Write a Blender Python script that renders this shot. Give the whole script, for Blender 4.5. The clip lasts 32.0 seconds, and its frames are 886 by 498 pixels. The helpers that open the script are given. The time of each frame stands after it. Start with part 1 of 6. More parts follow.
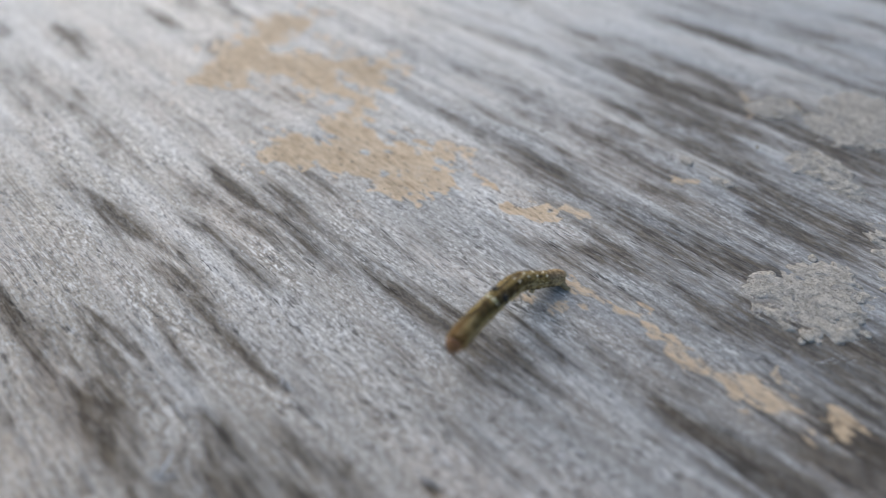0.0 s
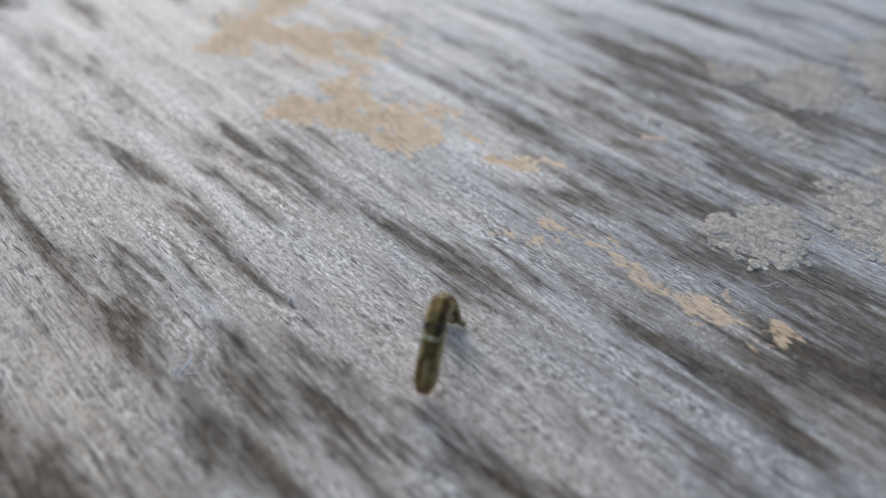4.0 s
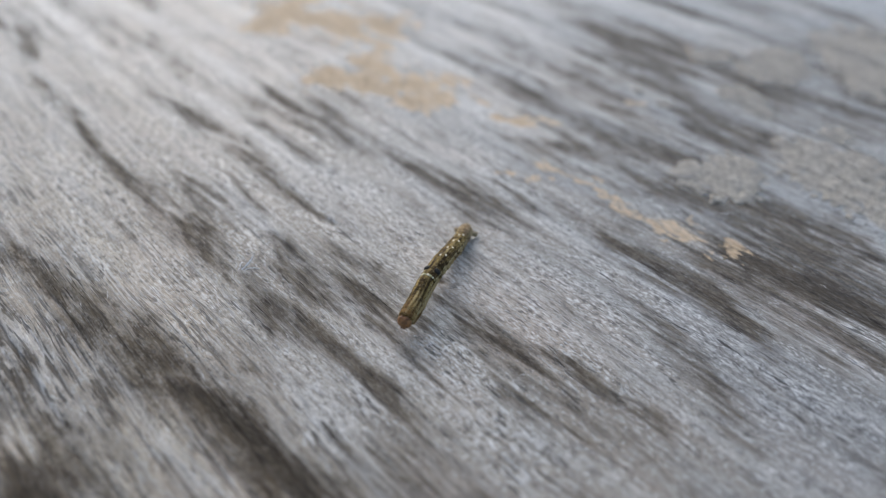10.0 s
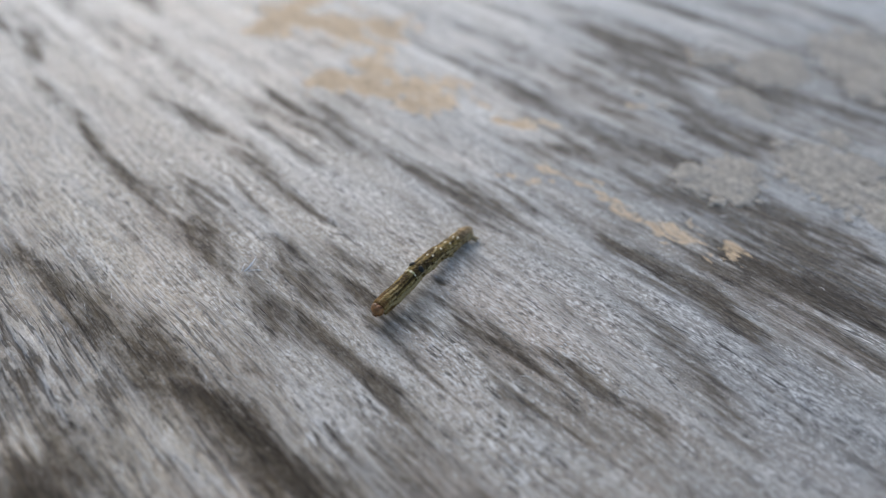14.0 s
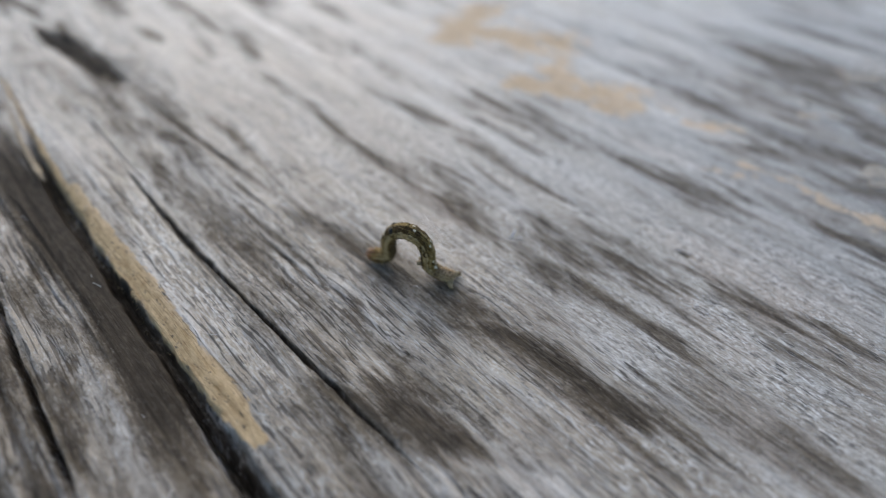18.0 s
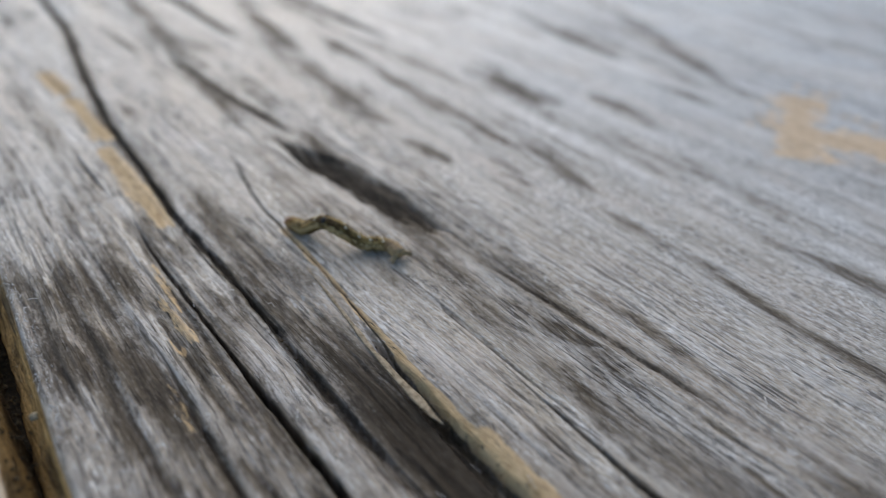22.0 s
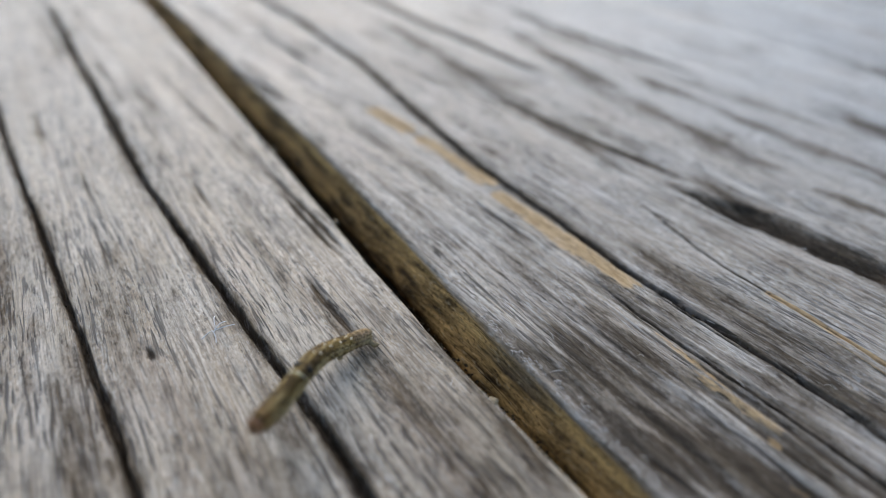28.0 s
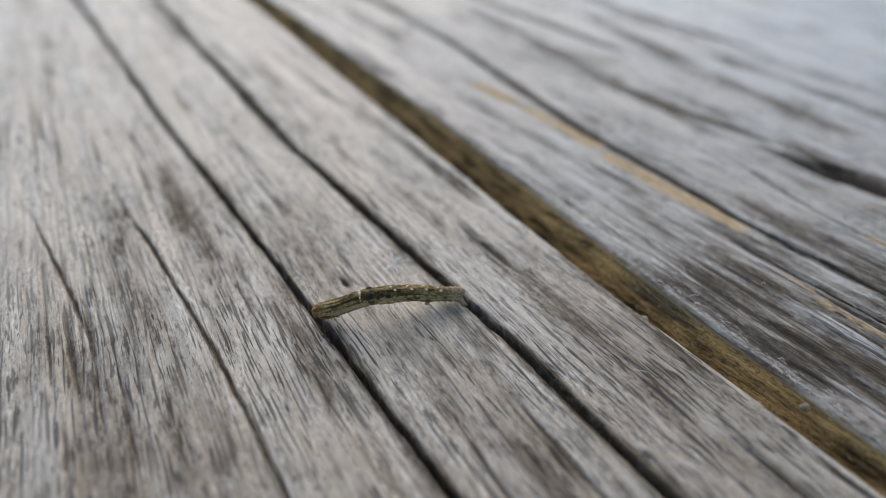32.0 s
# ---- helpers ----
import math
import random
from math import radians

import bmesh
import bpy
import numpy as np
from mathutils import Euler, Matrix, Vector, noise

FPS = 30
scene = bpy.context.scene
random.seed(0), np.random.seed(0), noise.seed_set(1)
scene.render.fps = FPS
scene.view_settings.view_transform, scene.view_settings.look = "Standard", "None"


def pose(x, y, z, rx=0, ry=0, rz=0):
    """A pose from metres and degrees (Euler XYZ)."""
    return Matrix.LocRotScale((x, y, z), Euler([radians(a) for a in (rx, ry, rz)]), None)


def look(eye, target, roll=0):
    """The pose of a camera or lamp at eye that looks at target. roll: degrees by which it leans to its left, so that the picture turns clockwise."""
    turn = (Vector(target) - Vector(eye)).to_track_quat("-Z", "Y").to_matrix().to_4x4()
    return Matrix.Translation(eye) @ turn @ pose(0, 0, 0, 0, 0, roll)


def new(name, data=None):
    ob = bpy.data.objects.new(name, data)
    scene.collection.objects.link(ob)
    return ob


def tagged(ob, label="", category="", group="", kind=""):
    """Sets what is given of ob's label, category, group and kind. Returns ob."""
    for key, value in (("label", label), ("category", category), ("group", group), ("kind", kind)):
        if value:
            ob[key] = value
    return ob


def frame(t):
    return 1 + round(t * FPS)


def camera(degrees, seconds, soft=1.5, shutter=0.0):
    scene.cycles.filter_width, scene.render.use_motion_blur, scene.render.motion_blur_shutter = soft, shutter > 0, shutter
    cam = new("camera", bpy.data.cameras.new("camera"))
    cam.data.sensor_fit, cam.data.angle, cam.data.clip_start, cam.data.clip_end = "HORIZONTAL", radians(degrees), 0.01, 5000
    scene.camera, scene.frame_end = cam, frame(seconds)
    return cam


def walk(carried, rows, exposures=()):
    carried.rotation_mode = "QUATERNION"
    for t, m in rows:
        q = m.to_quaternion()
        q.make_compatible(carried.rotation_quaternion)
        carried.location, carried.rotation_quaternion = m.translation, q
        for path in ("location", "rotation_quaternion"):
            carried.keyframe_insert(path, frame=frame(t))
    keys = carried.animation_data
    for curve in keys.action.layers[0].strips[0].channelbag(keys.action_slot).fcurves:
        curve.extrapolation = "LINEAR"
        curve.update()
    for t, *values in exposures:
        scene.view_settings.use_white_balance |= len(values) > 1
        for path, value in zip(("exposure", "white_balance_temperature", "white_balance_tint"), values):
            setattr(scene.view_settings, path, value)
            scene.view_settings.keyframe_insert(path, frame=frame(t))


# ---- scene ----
cam = camera(70.0, 32.0, soft=0.9, shutter=0.35)
cam.data.dof.use_dof, cam.data.dof.focus_distance, cam.data.dof.aperture_fstop = True, 0.078, 8.8
MM = 0.001

# The camera's way: seconds, x, y, z in millimetres, then the turn in degrees.
ROWS = [
    (0, 79.19, -46.53, 56.85, 44.35, -0.41, -0.51),
    (0.5, 80.32, -46.81, 55.96, 44.06, -0.96, -0.94),
    (1, 80.11, -48.21, 56.46, 44.23, -0.89, -0.88),
    (1.5, 79.63, -48.99, 56.79, 44.39, -0.84, -0.85),
    (2, 79.82, -51.55, 57.07, 44.46, -0.83, -0.80),
    (2.5, 79.25, -54.50, 56.96, 44.69, -1.17, -0.96),
    (4.5, 79.44, -61.36, 57.45, 44.50, -0.94, -0.82),
    (5, 77.25, -67.29, 58.85, 45.23, -0.63, -0.03),
    (5.5, 78.04, -73.30, 58.95, 45.57, -1.16, -0.24),
    (6, 77.08, -75.54, 59.15, 45.73, -1.33, -0.11),
    (6.5, 77.07, -79.08, 59.69, 45.77, -1.27, 0.07),
    (7, 76.83, -79.29, 60.50, 46.04, -1.16, 0.13),
    (7.5, 76.80, -78.99, 60.53, 45.96, -1.19, 0.06),
    (8, 76.98, -78.87, 60.49, 46.08, -1.26, -0.09),
    (8.5, 77.69, -78.42, 60.50, 46.07, -1.25, -0.20),
    (9, 77.80, -78.31, 60.56, 46.06, -1.25, -0.18),
    (9.5, 77.67, -78.20, 60.43, 46.09, -1.28, -0.20),
    (10, 77.73, -77.91, 59.88, 45.87, -1.35, -0.21),
    (10.5, 78.01, -78.09, 60.12, 46.06, -1.31, -0.21),
    (11, 78.44, -77.94, 59.88, 46.23, -1.27, -0.24),
    (11.5, 77.95, -78.17, 60.21, 46.13, -1.32, -0.21),
    (12, 78.02, -78.02, 60.37, 46.02, -1.22, -0.16),
    (12.5, 77.62, -78.26, 60.42, 45.92, -1.15, -0.03),
    (13, 77.57, -78.38, 60.40, 45.93, -1.18, -0.06),
    (13.5, 77.92, -78.21, 60.36, 45.87, -1.15, -0.12),
    (15.5, 69.10, -78.91, 60.72, 47.14, -2.30, 0.55),
    (16, 61.83, -79.19, 60.43, 47.68, -2.41, 0.93),
    (16.5, 56.28, -79.79, 58.98, 48.12, -3.00, 1.15),
    (17, 52.71, -82.83, 58.03, 48.37, -3.30, 1.54),
    (17.5, 49.14, -87.08, 58.91, 48.73, -2.68, 2.23),
    (18, 43.94, -92.22, 60.44, 48.59, -2.19, 2.29),
    (18.5, 38.41, -91.85, 60.96, 48.44, -1.75, 2.04),
    (19, 35.04, -86.82, 60.20, 48.32, -1.35, 1.84),
    (19.5, 21.17, -78.56, 58.67, 48.81, -1.95, 1.62),
    (20, 11.13, -72.89, 57.84, 49.06, -1.45, 2.17),
    (20.5, 0.66, -66.16, 58.95, 48.91, -1.78, 1.83),
    (21, -11.30, -56.22, 58.53, 49.04, -1.80, 2.00),
    (21.5, -14.62, -54.83, 59.05, 49.30, -1.74, 2.13),
    (22, -19.40, -53.30, 58.99, 50.00, -1.52, 2.82),
    (22.5, -27.46, -51.01, 59.37, 50.30, -1.34, 3.28),
    (23, -31.21, -50.13, 59.32, 50.03, -1.04, 3.32),
    (23.5, -44.67, -44.91, 58.63, 50.16, -0.59, 3.91),
    (24, -47.85, -44.99, 58.48, 50.34, -1.06, 3.78),
    (24.5, -50.78, -45.74, 58.16, 50.64, -0.90, 4.07),
    (25, -63.18, -41.16, 58.44, 50.65, -0.46, 4.62),
    (25.5, -72.31, -39.39, 54.37, 52.50, -1.06, 5.26),
    (27.5, -80.05, -45.04, 54.99, 52.46, -1.27, 5.53),
    (28, -82.44, -47.31, 54.98, 52.38, -0.93, 5.96),
    (28.5, -83.00, -49.65, 54.45, 52.23, -1.27, 5.82),
    (29, -84.23, -51.87, 55.01, 52.26, -0.87, 5.99),
    (29.5, -85.19, -53.98, 55.80, 52.28, -0.48, 6.25),
    (30, -88.88, -55.21, 55.60, 52.08, -0.76, 6.18),
    (30.5, -99.60, -57.07, 56.31, 52.06, -0.23, 6.65),
    (31, -100.65, -59.86, 56.81, 52.23, -0.34, 6.75),
    (31.5, -100.56, -61.42, 56.92, 51.90, -0.58, 6.47),
    (32, -100.26, -63.52, 57.18, 51.75, -0.34, 6.53),
]
EXPOSURES = [(0.0, 0.0), (32.0, 0.0)]
walk(cam, [(t, pose(x * MM, y * MM, z * MM, rx, ry, rz)) for t, x, y, z, rx, ry, rz in ROWS], EXPOSURES)

# ---- light: open shade under a bright, slightly hazy sky ----
SUN_ELEVATION, SUN_ROTATION = 30.0, 343.0
world = bpy.data.worlds.new("sky")
scene.world = world
world.use_nodes = True
wn = world.node_tree.nodes
sky = wn.new("ShaderNodeTexSky")
sky.sky_type, sky.sun_disc = "NISHITA", False
sky.sun_elevation, sky.sun_rotation = radians(SUN_ELEVATION), radians(SUN_ROTATION)
sky.dust_density, sky.air_density, sky.ozone_density = 1.5, 1.0, 1.0
wn["Background"].inputs["Strength"].default_value = 0.15
haze = wn.new("ShaderNodeHueSaturation")
haze.inputs["Saturation"].default_value = 1.12
world.node_tree.links.new(sky.outputs["Color"], haze.inputs["Color"])
world.node_tree.links.new(haze.outputs["Color"], wn["Background"].inputs["Color"])

sun_data = bpy.data.lights.new("sun", "SUN")
sun_data.energy, sun_data.angle, sun_data.color = 2.02, radians(85), (1.0, 0.995, 0.985)
sun = new("sun", sun_data)
sun.matrix_world = look((-0.253, 0.828, 0.5), (0, 0, 0))


# ---- materials ----
def nodes_of(name):
    m = bpy.data.materials.new(name)
    m.use_nodes = True
    nt = m.node_tree
    return m, nt, nt.nodes["Principled BSDF"]


def add(nt, kind, **values):
    n = nt.nodes.new(kind)
    for key, value in values.items():
        n.inputs[key].default_value = value
    return n


def noise_at(nt, coords, scale, detail=4.0, rough=0.6):
    """Noise read at coords stretched by scale; gives its height."""
    mp = add(nt, "ShaderNodeMapping", Scale=scale)
    nt.links.new(coords, mp.inputs["Vector"])
    nz = add(nt, "ShaderNodeTexNoise", Scale=1.0, Detail=detail, Roughness=rough)
    nt.links.new(mp.outputs["Vector"], nz.inputs["Vector"])
    return nz.outputs["Fac"]


def ramp(nt, value, low, high):
    """value from low..high to 0..1."""
    r = add(nt, "ShaderNodeMapRange")
    r.inputs["From Min"].default_value, r.inputs["From Max"].default_value = low, high
    nt.links.new(value, r.inputs["Value"])
    return r.outputs["Result"]


def maths(nt, op, a, b):
    m = nt.nodes.new("ShaderNodeMath")
    m.operation = op
    for socket, value in zip(m.inputs, (a, b)):
        if isinstance(value, (int, float)):
            socket.default_value = value
        else:
            nt.links.new(value, socket)
    return m.outputs[0]


def blend(nt, fac, a, b):
    m = nt.nodes.new("ShaderNodeMix")
    m.data_type = "RGBA"
    sockets = [s for s in m.inputs if s.type == "RGBA"]
    for socket, value in ((m.inputs[0], fac), (sockets[0], a), (sockets[1], b)):
        if isinstance(value, (int, float)):
            socket.default_value = value
        elif isinstance(value, tuple):
            socket.default_value = (*value, 1)
        else:
            nt.links.new(value, socket)
    return next(s for s in m.outputs if s.type == "RGBA")


def bumped(nt, bsdf, height, distance, strength=1.0):
    b = add(nt, "ShaderNodeBump", Distance=distance, Strength=strength)
    nt.links.new(height, b.inputs["Height"])
    nt.links.new(b.outputs["Normal"], bsdf.inputs["Normal"])


def old_wood(name, pale, mid, pale_cool, mid_cool, dark, warm, glint, lined, black=(0.036, 0.026, 0.018), mould=(0.128, 0.088, 0.050)):
    """Silvered, weathered softwood. The grain lies along the first axis of the layer 'grain', in centimetres."""
    m, nt, bsdf = nodes_of(name)
    uv = nt.nodes.new("ShaderNodeUVMap")
    uv.uv_map = "grain"
    masks = nt.nodes.new("ShaderNodeAttribute")
    masks.attribute_name = "wear_shade"
    split = nt.nodes.new("ShaderNodeSeparateColor")
    nt.links.new(masks.outputs["Color"], split.inputs["Color"])
    stain_shade, bare, moss = split.outputs
    furrow_vs_sky = masks.outputs["Alpha"]
    groove = maths(nt, "POWER", furrow_vs_sky, 4.0)
    # the fibres wander a little across the board
    drift = maths(nt, "MULTIPLY", maths(nt, "SUBTRACT", noise_at(nt, uv.outputs["UV"], (0.25, 0.6, 1), 2), 0.5), 0.2)
    shift = nt.nodes.new("ShaderNodeCombineXYZ")
    nt.links.new(drift, shift.inputs["Y"])
    moved = nt.nodes.new("ShaderNodeVectorMath")
    nt.links.new(uv.outputs["UV"], moved.inputs[0])
    nt.links.new(shift.outputs["Vector"], moved.inputs[1])
    at = moved.outputs["Vector"]
    broad = noise_at(nt, at, (0.22, 0.55, 1), 4, 0.6)
    streak = noise_at(nt, at, (0.55, 2.3, 1), 5, 0.62)
    fibre = noise_at(nt, at, (4.0, 10.5, 1), 5, 0.72)
    mottle = noise_at(nt, at, (0.9, 2.6, 1), 4, 0.62)
    pore = noise_at(nt, at, (6.5, 18, 1), 4, 0.7)
    dash = noise_at(nt, at, (2.6, 14, 1), 2, 0.55)
    hue = noise_at(nt, at, (0.35, 1.1, 1), 3)
    patch = ramp(nt, noise_at(nt, at, (0.6, 1.7, 1), 4, 0.6), 0.42, 0.58)
    fine = maths(nt, "ADD", maths(nt, "MULTIPLY", patch, 0.5), 0.5)
    tone = maths(nt, "ADD", maths(nt, "MULTIPLY", ramp(nt, streak, 0.36, 0.62), 0.38), maths(nt, "MULTIPLY", ramp(nt, broad, 0.36, 0.64), 0.40))
    tone = maths(nt, "ADD", tone, maths(nt, "MULTIPLY", ramp(nt, fibre, 0.30, 0.70), 0.40))
    tone = maths(nt, "ADD", tone, maths(nt, "MULTIPLY", ramp(nt, mottle, 0.38, 0.62), 0.36))
    # cooler far from the gap: the sky's blue reflection put into the colour
    colour = blend(nt, ramp(nt, tone, 0.15, 1.20), blend(nt, furrow_vs_sky, mid_cool, mid), blend(nt, furrow_vs_sky, pale_cool, pale))
    colour = blend(nt, maths(nt, "MULTIPLY", ramp(nt, maths(nt, "ADD", hue, maths(nt, "MULTIPLY", groove, 0.09)), 0.46, 0.66), 0.6), colour, warm)
    # random silvering; its blue-grey patches also paint in the sky's reflection
    tint = noise_at(nt, at, (0.3, 0.8, 1), 3, 0.6)
    colour = blend(nt, maths(nt, "MULTIPLY", ramp(nt, tint, 0.50, 0.64), 0.40), colour, blend(nt, furrow_vs_sky, (0.355, 0.37, 0.39), (0.43, 0.40, 0.36)))
    colour = blend(nt, maths(nt, "MULTIPLY", ramp(nt, tint, 0.48, 0.36), 0.40), colour, (0.56, 0.45, 0.36))
    # pale raised fibres and dark pores between them
    colour = blend(nt, maths(nt, "MULTIPLY", ramp(nt, pore, 0.52, 0.62), maths(nt, "MULTIPLY", fine, 0.85)), colour, glint)
    colour = blend(nt, maths(nt, "MULTIPLY", ramp(nt, pore, 0.46, 0.38), maths(nt, "MULTIPLY", fine, 0.95)), colour, dark)
    colour = blend(nt, maths(nt, "MULTIPLY", ramp(nt, fibre, 0.42, 0.31), 0.38), colour, dark)
    fleck = noise_at(nt, at, (2.0, 5.5, 1), 4, 0.7)
    colour = blend(nt, maths(nt, "MULTIPLY", ramp(nt, fleck, 0.43, 0.33), maths(nt, "MULTIPLY", fine, 0.75)), colour, (0.10, 0.078, 0.057))
    # long pale streaks where the skin is worn silky
    silk = ramp(nt, noise_at(nt, at, (0.16, 1.9, 1), 4, 0.6), 0.50, 0.66)
    colour = blend(nt, maths(nt, "MULTIPLY", silk, maths(nt, "ADD", 0.12, maths(nt, "MULTIPLY", ramp(nt, fibre, 0.36, 0.60), 0.36))), colour, glint)
    # speckle of worn fibre ends
    speckle = noise_at(nt, at, (13, 30, 1), 2, 0.6)
    grainy = maths(nt, "SUBTRACT", 1.0, maths(nt, "MULTIPLY", groove, 0.55))
    colour = blend(nt, maths(nt, "MULTIPLY", ramp(nt, speckle, 0.57, 0.64), maths(nt, "MULTIPLY", grainy, 0.6)), colour, glint)
    colour = blend(nt, maths(nt, "MULTIPLY", ramp(nt, speckle, 0.43, 0.35), maths(nt, "MULTIPLY", grainy, 0.65)), colour, dark)
    # fine lengthwise ridges on the furrowed boards
    ridge = noise_at(nt, at, (0.7, 19, 1), 3, 0.6)
    colour = blend(nt, maths(nt, "MULTIPLY", ramp(nt, ridge, 0.47, 0.35), maths(nt, "MULTIPLY", groove, 0.4)), colour, dark)
    colour = blend(nt, maths(nt, "MULTIPLY", ramp(nt, ridge, 0.54, 0.64), maths(nt, "MULTIPLY", groove, 0.45)), colour, glint)
    # thin dark splits along the grain, long and short
    lot = ramp(nt, noise_at(nt, at, (0.3, 1.3, 1), 2), 0.40, 0.56)
    hairline = noise_at(nt, at, (0.9, 17, 1), 1, 0.5)
    open_split = noise_at(nt, at, (0.95, 10.5, 1), 1, 0.5)
    nick = noise_at(nt, at, (2.2, 24, 1), 1, 0.5)
    split = maths(nt, "MULTIPLY", ramp(nt, hairline, 0.385, 0.355), maths(nt, "MULTIPLY", groove, maths(nt, "MULTIPLY", maths(nt, "ADD", maths(nt, "MULTIPLY", lot, 0.65), 0.35), lined)))
    split = maths(nt, "MAXIMUM", split, maths(nt, "MULTIPLY", ramp(nt, nick, 0.41, 0.37), maths(nt, "MULTIPLY", maths(nt, "MULTIPLY", groove, lined), lot)))
    split = maths(nt, "MAXIMUM", split, maths(nt, "MULTIPLY", ramp(nt, open_split, 0.35, 0.315), maths(nt, "MULTIPLY", groove, maths(nt, "ADD", maths(nt, "MULTIPLY", lot, 0.5), 0.45))))
    split = maths(nt, "MAXIMUM", split, maths(nt, "MULTIPLY", ramp(nt, dash, 0.385, 0.345), maths(nt, "MULTIPLY", patch, 0.8)))
    colour = blend(nt, split, colour, black)
    # mildew and damp, and the shade painted into the mask: blackish brown, torn along the fibres
    torn = maths(nt, "ADD", stain_shade, maths(nt, "MULTIPLY", maths(nt, "SUBTRACT", fibre, 0.5), 2.0))
    torn = maths(nt, "ADD", torn, maths(nt, "MULTIPLY", maths(nt, "SUBTRACT", streak, 0.5), 2.0))
    torn = maths(nt, "ADD", torn, maths(nt, "MULTIPLY", maths(nt, "SUBTRACT", pore, 0.5), 1.9))
    torn = maths(nt, "ADD", torn, maths(nt, "MULTIPLY", maths(nt, "SUBTRACT", speckle, 0.5), 1.1))
    torn = maths(nt, "ADD", torn, maths(nt, "MULTIPLY", maths(nt, "SUBTRACT", ridge, 0.5), 1.5))
    torn = maths(nt, "ADD", torn, maths(nt, "MULTIPLY", maths(nt, "SUBTRACT", mottle, 0.5), 1.8))
    rot = blend(nt, ramp(nt, dash, 0.38, 0.64), (0.040, 0.029, 0.019), mould)
    rot = blend(nt, maths(nt, "MULTIPLY", ramp(nt, stain_shade, 0.9, 1.5), 0.75), rot, (0.026, 0.019, 0.012))
    soaked = ramp(nt, stain_shade, 0.9, 1.5)
    rot = blend(nt, maths(nt, "MULTIPLY", ramp(nt, pore, 0.52, 0.62), maths(nt, "SUBTRACT", 0.5, maths(nt, "MULTIPLY", soaked, 0.4))), rot, (0.21, 0.17, 0.125))
    mildew = ramp(nt, torn, 0.17, 1.04)
    colour = blend(nt, maths(nt, "MULTIPLY", mildew, maths(nt, "ADD", 0.88, maths(nt, "MULTIPLY", soaked, 0.1))), colour, rot)
    # bare yellowish wood where the grey skin has flaked off
    flaked = maths(nt, "ADD", bare, maths(nt, "MULTIPLY", maths(nt, "SUBTRACT", pore, 0.5), 0.8))
    tan = blend(nt, ramp(nt, fibre, 0.35, 0.62), blend(nt, groove, (0.48, 0.33, 0.19), (0.42, 0.275, 0.13)), blend(nt, groove, (0.73, 0.55, 0.36), (0.68, 0.49, 0.27)))
    colour = blend(nt, maths(nt, "MULTIPLY", ramp(nt, flaked, 0.35, 0.52), 0.92), colour, tan)
    colour = blend(nt, maths(nt, "MULTIPLY", bare, ramp(nt, pore, 0.42, 0.34)), colour, dark)
    # ochre algae and dirt on the walls of the gap, with painted shade from the mask
    speck = noise_at(nt, at, (0.8, 6, 1), 6, 0.72)
    ochre = blend(nt, ramp(nt, speck, 0.38, 0.60), (0.055, 0.034, 0.014), (0.68, 0.43, 0.16))
    ochre = blend(nt, ramp(nt, hue, 0.60, 0.72), ochre, (0.20, 0.15, 0.09))
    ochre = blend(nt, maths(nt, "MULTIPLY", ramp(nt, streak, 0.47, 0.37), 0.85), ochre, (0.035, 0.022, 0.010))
    # wall shade painted dark below the arris and in the depths
    ochre = blend(nt, maths(nt, "MULTIPLY", ramp(nt, maths(nt, "ADD", stain_shade, maths(nt, "SUBTRACT", speck, 0.5)), 0.3, 0.9), 0.85), ochre, (0.040, 0.024, 0.011))
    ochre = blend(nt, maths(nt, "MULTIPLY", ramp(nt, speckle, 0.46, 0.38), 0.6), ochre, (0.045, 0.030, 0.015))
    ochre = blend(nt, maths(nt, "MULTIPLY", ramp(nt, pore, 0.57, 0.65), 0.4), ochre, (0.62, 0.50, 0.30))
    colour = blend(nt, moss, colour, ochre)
    nt.links.new(colour, bsdf.inputs["Base Color"])
    # the bare silvered skin shines a little, mildew and dirt stay matt
    sheen = maths(nt, "SUBTRACT", 0.72, maths(nt, "MULTIPLY", furrow_vs_sky, 0.3))
    matt = maths(nt, "MAXIMUM", maths(nt, "MAXIMUM", mildew, moss), bare)
    nt.links.new(maths(nt, "ADD", ramp(nt, fibre, 1.6, -0.9), maths(nt, "MULTIPLY", matt, 0.3)), bsdf.inputs["Roughness"])
    nt.links.new(maths(nt, "SUBTRACT", sheen, maths(nt, "MULTIPLY", matt, 0.27)), bsdf.inputs["Specular IOR Level"])
    nt.links.new(maths(nt, "MULTIPLY", maths(nt, "SUBTRACT", 1.0, matt), 0.62), bsdf.inputs["Sheen Weight"])
    bsdf.inputs["Sheen Roughness"].default_value = 0.45
    relief = maths(nt, "ADD", maths(nt, "MULTIPLY", fibre, 0.6), maths(nt, "MULTIPLY", pore, 0.5))
    relief = maths(nt, "ADD", relief, maths(nt, "MULTIPLY", ridge, maths(nt, "MULTIPLY", groove, 0.7)))
    relief = maths(nt, "SUBTRACT", relief, maths(nt, "MULTIPLY", split, 0.5))
    bumped(nt, bsdf, relief, 0.0002)
    return m


